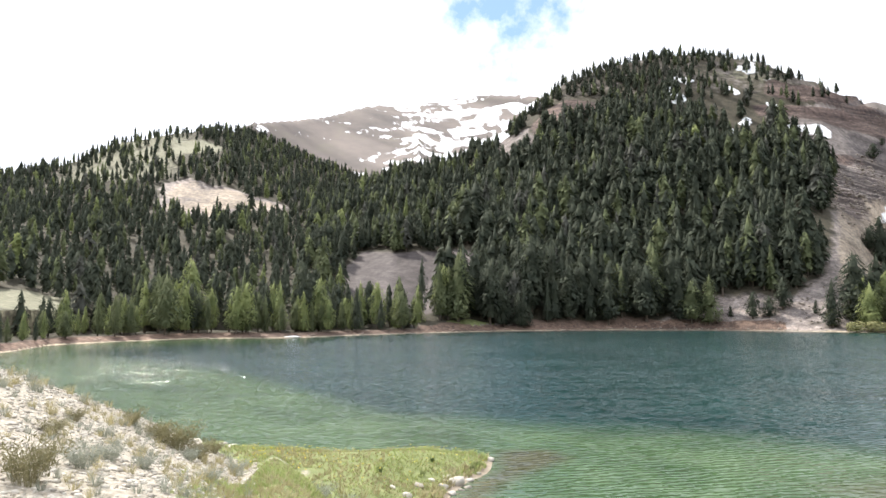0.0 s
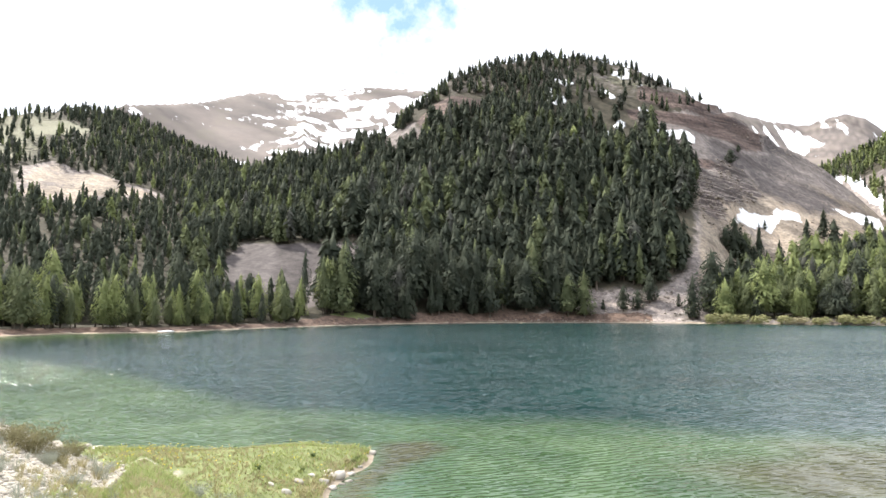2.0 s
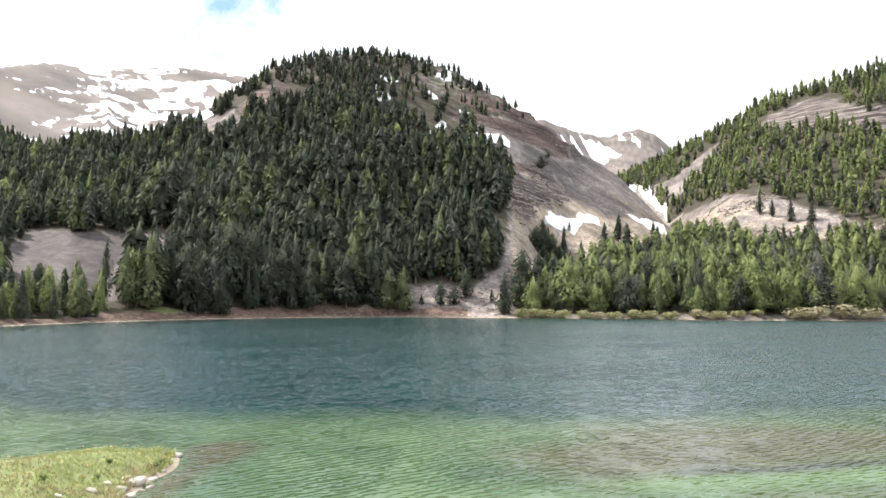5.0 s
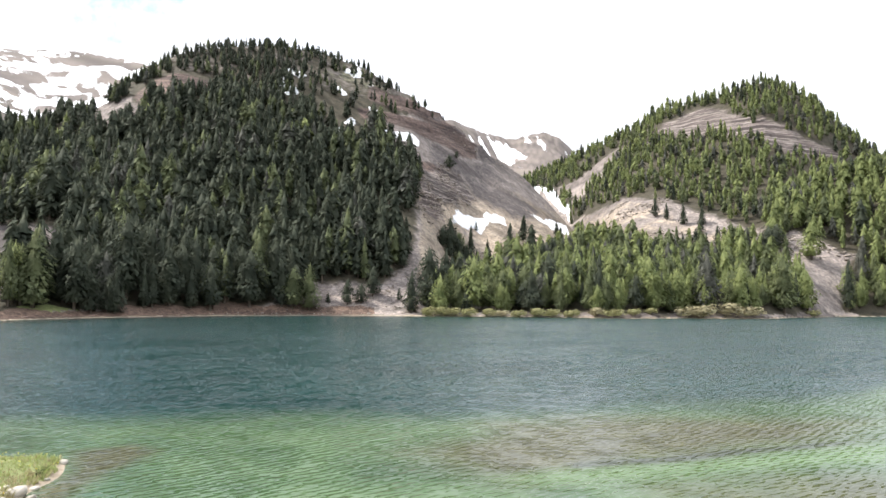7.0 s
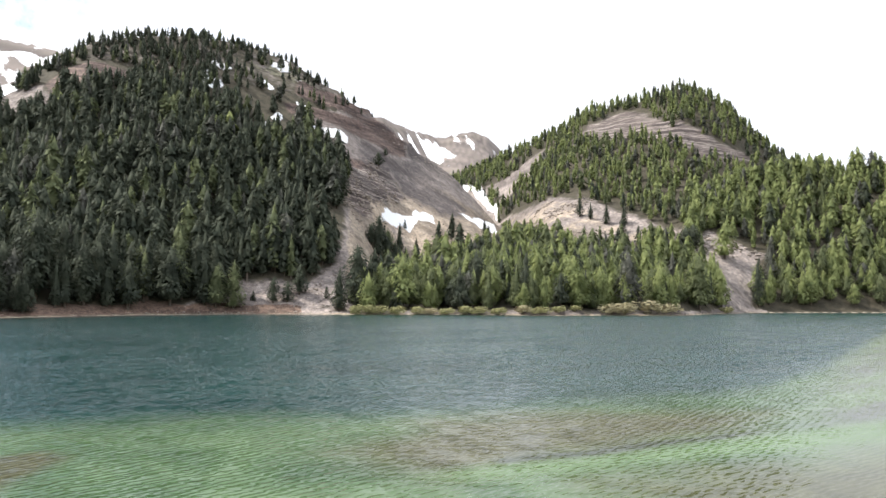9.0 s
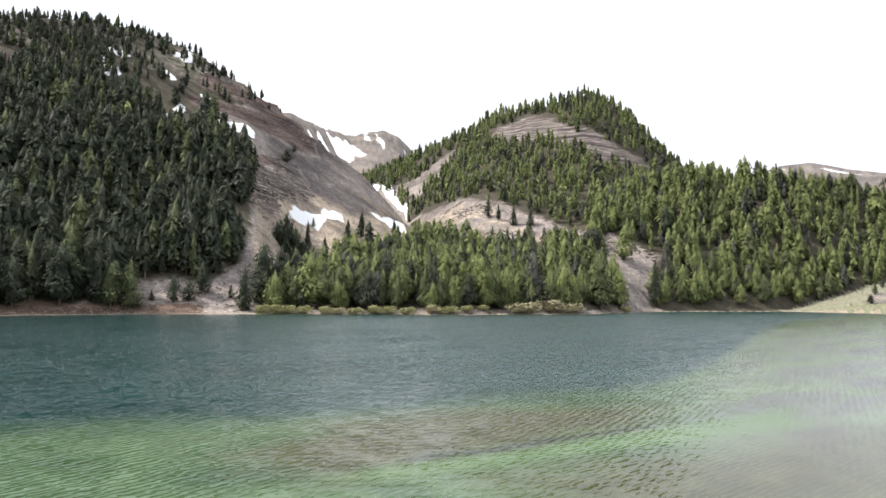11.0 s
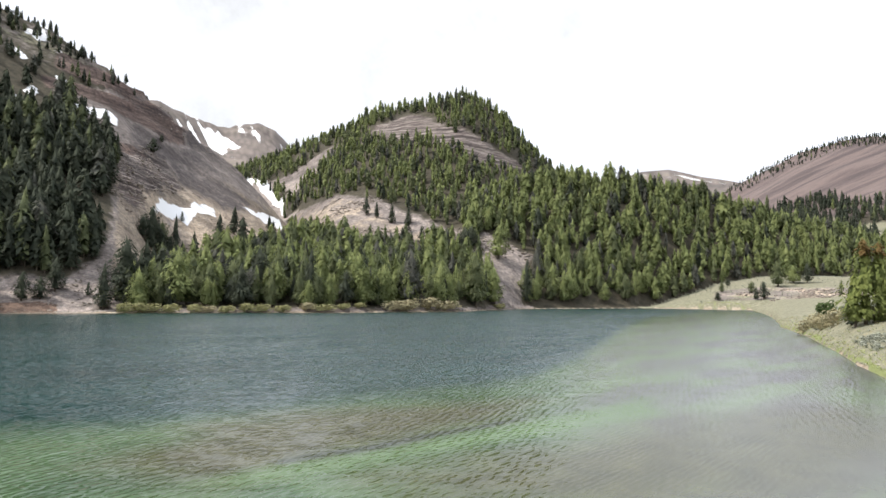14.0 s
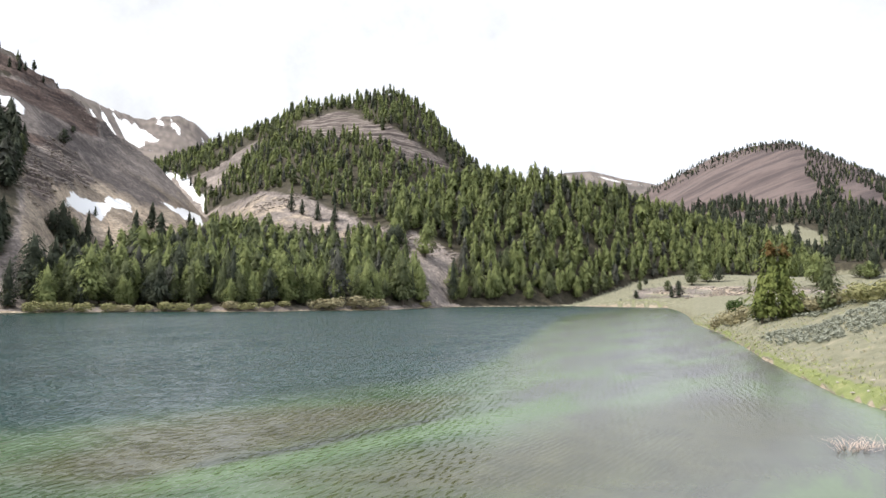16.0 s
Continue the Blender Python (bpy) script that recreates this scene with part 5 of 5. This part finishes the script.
shapes = [(v, f, np.full(len(f), m)) for m in (0, 1) for v, f in GRASS_SHAPES]
far_shapes = [(v, f, np.full(len(f), m)) for m in (0, 1, 2) for v, f in (blades_shape(s, 6, 0.6, 0.6, 0.035, 0.5) for s in (8, 9, 10))]
tagged(thicket("spit_grass", shapes, np.stack([x, y, z, high, high * 1.1, g.uniform(0, 6.28, n), g.integers(0, 3, n) + 3 * dry], -1), [GRASS, DRY]), "bright green marsh grass with dry straw on the spit", "grass", kind="stuff")
for i, (x, y, high, wide) in enumerate([(1.1, 26.7, 0.34, 0.4), (-0.4, 26.5, 0.3, 0.36), (-2.1, 24.1, 0.32, 0.3), (1.3, 27.3, 0.3, 0.3), (-0.7, 24.9, 0.26, 0.26)]):
    plant("rush_clump", mesh_of("rush_clump", *blades_shape(50 + i, 60, 0.4, 0.5, 0.018, 0.4), [JUNIPER]), x, y, high, wide, i, "dark green rush clump in the grass of the spit", "grass", "rushes on the spit")
for i, (x, y) in enumerate([(-2.8, 20.5), (-2.3, 20.9), (-3.0, 21.2), (-2.0, 21.6)]):
    plant("grass_tuft", TUFTS[i % 3], x, y, 0.5, 0.42, i, "tall dry straw-coloured grass on the spit", "grass", "dry grass on the spit")
petal = (np.array([(math.cos(a) * r_, math.sin(a) * r_, h_) for a, r_, h_ in [(k * math.pi / 3, 0.5 if k % 2 else 0.32, 0.9 + 0.1 * (k % 2)) for k in range(6)]] + [(0, 0, 0.85), (0.03, 0, 0), (-0.03, 0, 0)]), np.array([(6, k, (k + 1) % 6) for k in range(6)] + [(6, 7, 8)]))
x, y = strewn(g, -16, 4, 22, 31.5, 700)
z = land(x, y)[0]
ok = (within(x, y, SPIT) > 0.3) & ((np.hypot(x + 6.2, y - 26.3) < 2.0) | (g.random(700) < 0.28))
x, y, z = x[ok], y[ok], z[ok]
n = len(x)
tagged(thicket("yellow_flowers", [(petal[0] * np.array([0.4, 0.4, 1]), petal[1], np.zeros(7, int))], np.stack([x, y, z, g.uniform(0.16, 0.26, n), g.uniform(0.12, 0.2, n), g.uniform(0, 6.28, n), np.zeros(n)], -1), [FLOWER]), "small yellow wildflowers scattered in the spit's grass", "flowers", kind="stuff")

# ---- far end of the lake: grassy bank, terrace, willows ----
x, y = strewn(g, 79, 97, 44, 175, 20000)
z, w = land(x, y)
b, r = np.degrees(np.arctan2(x, y)), np.hypot(x, y)
lie = r - np.interp(b, *FAR_SHORE)
ok = (lie > 0.4) & (z > 0.05) & (g.random(len(x)) < np.clip(1.5 - 0.12 * lie, 0.3, 1))
x, y, z, lie, r = x[ok], y[ok], z[ok], lie[ok], r[ok]
n = len(x)
dry = np.where(g.random(n) < np.clip(0.1 + 0.07 * (lie - 3), 0.08, 0.8), np.where(g.random(n) < 0.4, 1, 2), 0)
high = g.uniform(0.16, 0.32, n)
tagged(thicket("bank_grass", far_shapes, np.stack([x, y, z, high, high * 1.6, g.uniform(0, 6.28, n), g.integers(0, 3, n) + 3 * dry], -1), [GRASS, DRY, SAGE]), "green and straw-coloured grass on the lake bank", "grass", kind="stuff")
x, y = strewn(g, 82, 98, 50, 140, 7000)
z, w = land(x, y)
b, r = np.degrees(np.arctan2(x, y)), np.hypot(x, y)
lie = r - np.interp(b, *FAR_SHORE)
ok = (lie > 7 + 4 * rough(x, y, 9, 17, 3)) & (rough(x, y, 11, 18, 3) + 0.012 * (lie - 20) > 0.0)
x, y, z = x[ok], y[ok], z[ok]
n = len(x)
high = g.uniform(0.25, 0.48, n)
clump = [(v, f, np.zeros(len(f), int)) for v, f in (rounded_shrub(s, 22, 0.28) for s in (61, 62, 63))]
tagged(thicket("sagebrush", clump, np.stack([x, y, z, high, high * 1.7, g.uniform(0, 6.28, n), g.integers(0, 3, n)], -1), [SAGE]), "grey-green sagebrush clumps over the lake bank", "sagebrush", kind="stuff")
x, y = strewn(g, 73, 98, 335, 470, 1300)
z, w = land(x, y)
ok = (w == HILL_NAMES.index("terrace"))
x, y, z = x[ok], y[ok], z[ok]
n = len(x)
high = g.uniform(0.3, 0.7, n)
tagged(thicket("terrace_sage", clump, np.stack([x, y, z, high, high * 1.3, g.uniform(0, 6.28, n), g.integers(0, 3, n)], -1), [SAGE]), "pale sagebrush scattered over the far terrace", "sagebrush", kind="stuff")


# broken rock of the terrace's cut bank
x, y = strewn(g, 77, 87, 336, 366, 900)
z, w = land(x, y)
ok = (w == HILL_NAMES.index("terrace")) & (rough(x, y, 12, 351, 3) > -0.1)
x, y, z = x[ok], y[ok], z[ok]
n = len(x)
size = 0.5 + 1.3 * g.random(n) ** 2
tagged(thicket("bank_rocks", low, np.stack([x, y, z, size, size * 1.3, g.uniform(0, 6.28, n), g.integers(0, 4, n)], -1), [SCREE_ROCK]), "broken tan rock on the cut bank of the terrace", "rocks", kind="stuff")
BUSH = {m: [mesh_of("bush", *rounded_shrub(70 + s, n), [mt]) for s in range(3)] for m, mt, n in (("willow", WILLOW, 300), ("tan", WILLOW_TAN, 300), ("juniper", JUNIPER, 420))}
BENCH_WILLOWS = [(114.9, 196.5, 3.0, 5.0, "willow"), (118, 195.5, 2.6, 4.5, "willow"), (121.5, 193.8, 2.7, 5, "willow"), (126.2, 190.5, 2.6, 5, "willow"), (130.5, 187, 2.2, 5, "willow"), (134, 184.5, 2.1, 5, "tan"),
                 (139, 181, 2.2, 5, "willow"), (143, 178, 2.5, 5, "willow"), (146.8, 174.8, 2.6, 5, "willow"), (152, 170.5, 2.3, 5, "willow"), (157.2, 166, 2.5, 5.4, "tan"), (161.2, 161.5, 2.4, 5, "willow"),
                 (166, 157.5, 2.0, 4, "willow"), (172, 157, 1.6, 4, "willow"), (184.5, 152.3, 3.5, 6, "tan"), (189.4, 150, 4.0, 7, "tan"), (195.3, 146.4, 3.9, 7.5, "tan"), (201.8, 142.8, 3.4, 6.5, "tan"), (243.6, 146.6, 2.4, 4.4, "willow")]
BANK_WILLOWS = [(123.7, 18.7, 1.9, 2.3, "tan"), (116.7, 15.9, 2.3, 2.6, "tan"), (112, 14.4, 1.9, 2.6, "tan"), (107.7, 12.8, 2.1, 2.6, "tan"), (103, 10, 1.7, 2.4, "tan"), (96.8, 6.7, 1.7, 2.4, "tan"), (96.6, 5.1, 2.0, 2.7, "tan"), (95.7, 3.3, 1.9, 2.6, "tan"),
                (94, 0.4, 1.7, 2.3, "tan"), (91.9, -0.8, 1.9, 2.6, "willow"), (90, -1.6, 1.9, 2.6, "willow"), (88.4, -2.2, 2.0, 2.6, "willow"), (86.0, -3.3, 1.9, 2.4, "willow"), (84, -4.4, 1.9, 2.4, "willow")]
for i, (x, y, high, wide, sort) in enumerate(BENCH_WILLOWS + BANK_WILLOWS):
    z = max(ground_z(x, y), 0.05)
    if y < 100:
        high, wide = high * 1.35, wide * 1.3
    else:
        high, wide, x, y = high * 1.3, wide * 1.35, x * 0.993, y * 0.993
        z = max(ground_z(x, y), 0.0)
    lbl = {"willow": "olive-green willow bush at the water's edge", "tan": "tan willow bush with bare yellowish twigs on the bank"}[sort]
    plant("willow_bush", BUSH[sort][i % 3], x, y, high, wide * 1.05, i * 2.1, lbl, "bush", "willows along the shore", z)
plant("juniper_bush", BUSH["juniper"][0], 125.3, 15.8, 3.2, 3.0, 0, "dark green rounded juniper bush on the lake bank", "bush")

# single trees
BANK = "conifers on the grassy bank"
for i, (x, y, high, wide, k, m) in enumerate([(98.9, 9.6, 5.2, 6.5, 2, 0), (94.1, 1.6, 6.6, 10.5, 2, 3)]):
    tree(x, y, ground_z(x, y) - 0.1, high, wide, i, k, m, "small dark spruce among the willows on the bank", BANK)
for i, (x, y, high, wide, k, m) in enumerate([(367.0, 65.6, 9.3, 13, 3, 0), (382.8, 61.4, 7.0, 13, 4, 1), (383.7, 55.5, 7.8, 9, 3, 0), (348.8, 73.6, 4.4, 6, 4, 0), (332.2, 68.4, 4.6, 5, 1, 0), (334.2, 65.6, 6.2, 7.5, 3, 0), (353.8, 88.1, 4.2, 4.5, 3, 0), (380.5, 91.7, 3.0, 4, 4, 0),
                                              (331, 84.2, 3.2, 4.5, 4, 0), (349.0, 37.3, 5.2, 5, 2, 0), (371.8, 10.7, 12.9, 17, 4, 1), (403.8, -13.8, 9.7, 15, 2, 0), (402.5, -7.1, 5.3, 13, 4, 1), (395, -11, 7, 13, 4, 1)]):
    tree(x, y, ground_z(x, y) - 0.1, 1.3 * high, 1.7 * wide, i, k, 3 if i % 3 == 0 else m, "lone dark conifer on the pale sage terrace" if m == 0 else "rounded grey-green conifer on the pale sage terrace", "conifers on the terrace")
SCREE_TREES = [(90.9, 223.6, 3.8, 5, 2, 0), (112.5, 213.5, 4.6, 5, 2, 0), (96.0, 219.2, 9.0, 11, 3, 0), (100.4, 217.6, 7.2, 11, 3, 0), (83.2, 220.5, 15.5, 19, 2, 3), (105.8, 220.1, 10.7, 14, 3, 0), (78, 222, 14, 18, 3, 3), (75, 224, 16, 19, 2, 0), (80.5, 225, 13, 17, 3, 0),
               (171.5, 273.9, 14, 17, 3, 0), (176, 275, 12, 15, 3, 0), (168, 270, 11, 16, 2, 0), (173, 277.5, 15, 19, 3, 0), (178.5, 278.5, 13, 18, 4, 3), (174, 271, 12, 18, 3, 0), (166, 273, 10, 15, 4, 0), (180.5, 275.5, 11, 17, 3, 0), (209.9, 310.8, 5.2, 6, 2, 0), (239.5, 377.7, 5.0, 7, 4, 0), (220.8, 355.7, 8.6, 14, 4, 0)]
GULLY_TREES = [(314.6, 281.5, 12, 13, 1, 0), (313.8, 272.6, 10.3, 10, 1, 0), (314.4, 261.4, 12, 13, 2, 0), (309.8, 246.6, 7.2, 11, 3, 0), (291.4, 175.3, 17, 24, 3, 1), (238.5, 149.2, 13, 9, 0, 0), (276.1, 151.6, 20, 18, 0, 0), (292.2, 191.6, 11.5, 20, 3, 0),
               (284, 190, 13, 20, 4, 0), (297, 196, 13, 20, 3, 1), (303, 231, 10, 13, 2, 0), (318, 252, 11, 13, 2, 0)]
for i, (x, y, high, wide, k, m) in enumerate(SCREE_TREES + GULLY_TREES):
    tree(x, y, ground_z(x, y) - 0.2, high, wide * 1.2, i * 1.7, k, m, "lone conifer standing on the bare scree slope", "conifers on the scree")

# the tall tree on the bank: three stems, the tops rusty
def crown_of(name, shape, material):
    return mesh_of(name, shape[0], shape[1], [material], normals=shape[2])


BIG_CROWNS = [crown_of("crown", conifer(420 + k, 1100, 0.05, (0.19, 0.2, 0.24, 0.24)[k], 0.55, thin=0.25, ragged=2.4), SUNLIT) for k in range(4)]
big = new("conifer")
big.matrix_basis = Matrix.Translation((95.7, 7.8, ground_z(95.7, 7.8) - 0.1))
for k, (dx, dy, h, w) in enumerate([(0, 0, 10.2, 10.5), (0.9, -1.4, 9.9, 9.5), (-0.5, 1.0, 6.5, 8), (0.3, -2.0, 5.5, 7.5)]):
    t_ = part("trunk", TRUNKS[k], big)
    t_.matrix_basis = Matrix.Translation((dx, dy, 0)) @ Matrix.Diagonal((w, w, h, 1))
    c_ = part("crown", BIG_CROWNS[k], big)
    c_.matrix_basis = Matrix.Translation((dx, dy, 0)) @ Matrix.Rotation(k * 2.0, 4, "Z") @ Matrix.Diagonal((w, w, h, 1))
    if k < 2:
        top_ = part("dying_top", crown_of("dying_top", conifer(400 + k, 160, 0.02, 0.24, 0.6, thin=0.1), RUST), big, "rusty brown dying treetop")
        top_.matrix_basis = Matrix.Translation((dx, dy, h * 0.77)) @ Matrix.Diagonal((5.0, 5.0, h * 0.22, 1))
tagged(big, "tall green many-stemmed conifer with rusty dying tops", "tree", BANK)

# last snow by the far shore, drowned branches in the shallows, driftwood
sv, sf = pebble(77, 0.7, 2)
snow_patch = new("snow_patch", mesh_of("snow_patch", sv, sf, [SNOW], smooth=True))
snow_patch.matrix_basis = Matrix.Translation((-33.6, 156.6, 0.15)) @ Matrix.Rotation(0.25, 4, "Z") @ Matrix.Diagonal((4.2, 2.0, 0.75, 1))
tagged(snow_patch, "melting remnant of white snow on the lake shore", "snow")
for i, (x, y) in enumerate([(31.8, 0.1), (32.4, -0.4), (33.2, -0.8), (32.9, 0.0), (33.8, -1.4)]):
    plant("drowned_branch", mesh_of("drowned_branch", *blades_shape(90 + i, 34, 0.9, 1.6, 0.012, 0.5), [TWIG]), x, y, 0.42, 0.85, i, "bleached dead twigs standing in shallow water", "branch", "dead twigs in the shallows", -0.02)


def log(x, y, length, girth, turn, tilt):
    bm = bmesh.new()
    bmesh.ops.create_cone(bm, cap_ends=True, segments=8, radius1=girth, radius2=girth * 0.5, depth=length)
    for v in bm.verts:
        v.co.x += 0.06 * length * math.sin(v.co.z * 1.3 / length * 3)
    me = bpy.data.meshes.new("driftwood_log")
    bm.to_mesh(me)
    bm.free()
    me.materials.append(TWIG)
    ob = new("driftwood_log", me)
    ob.matrix_basis = Matrix.Translation((x, y, max(ground_z(x, y), 0) + girth * 0.7)) @ Matrix.Rotation(turn, 4, "Z") @ Matrix.Rotation(radians(90 - tilt), 4, "Y")
    return tagged(ob, "bleached driftwood log stranded on the shore", "log", "driftwood on the shore")


for i in range(12):
    b_ = -30 + 3.9 * i + g.uniform(-0.6, 0.6)
    if b_ > 14:
        break
    r_ = float(np.interp(b_, *FAR_SHORE)) + g.uniform(1.5, 6)
    log(r_ * math.sin(radians(b_)), r_ * math.cos(radians(b_)), g.uniform(2, 4.5), g.uniform(0.07, 0.14), g.uniform(0, 3.1), g.uniform(0, 14))
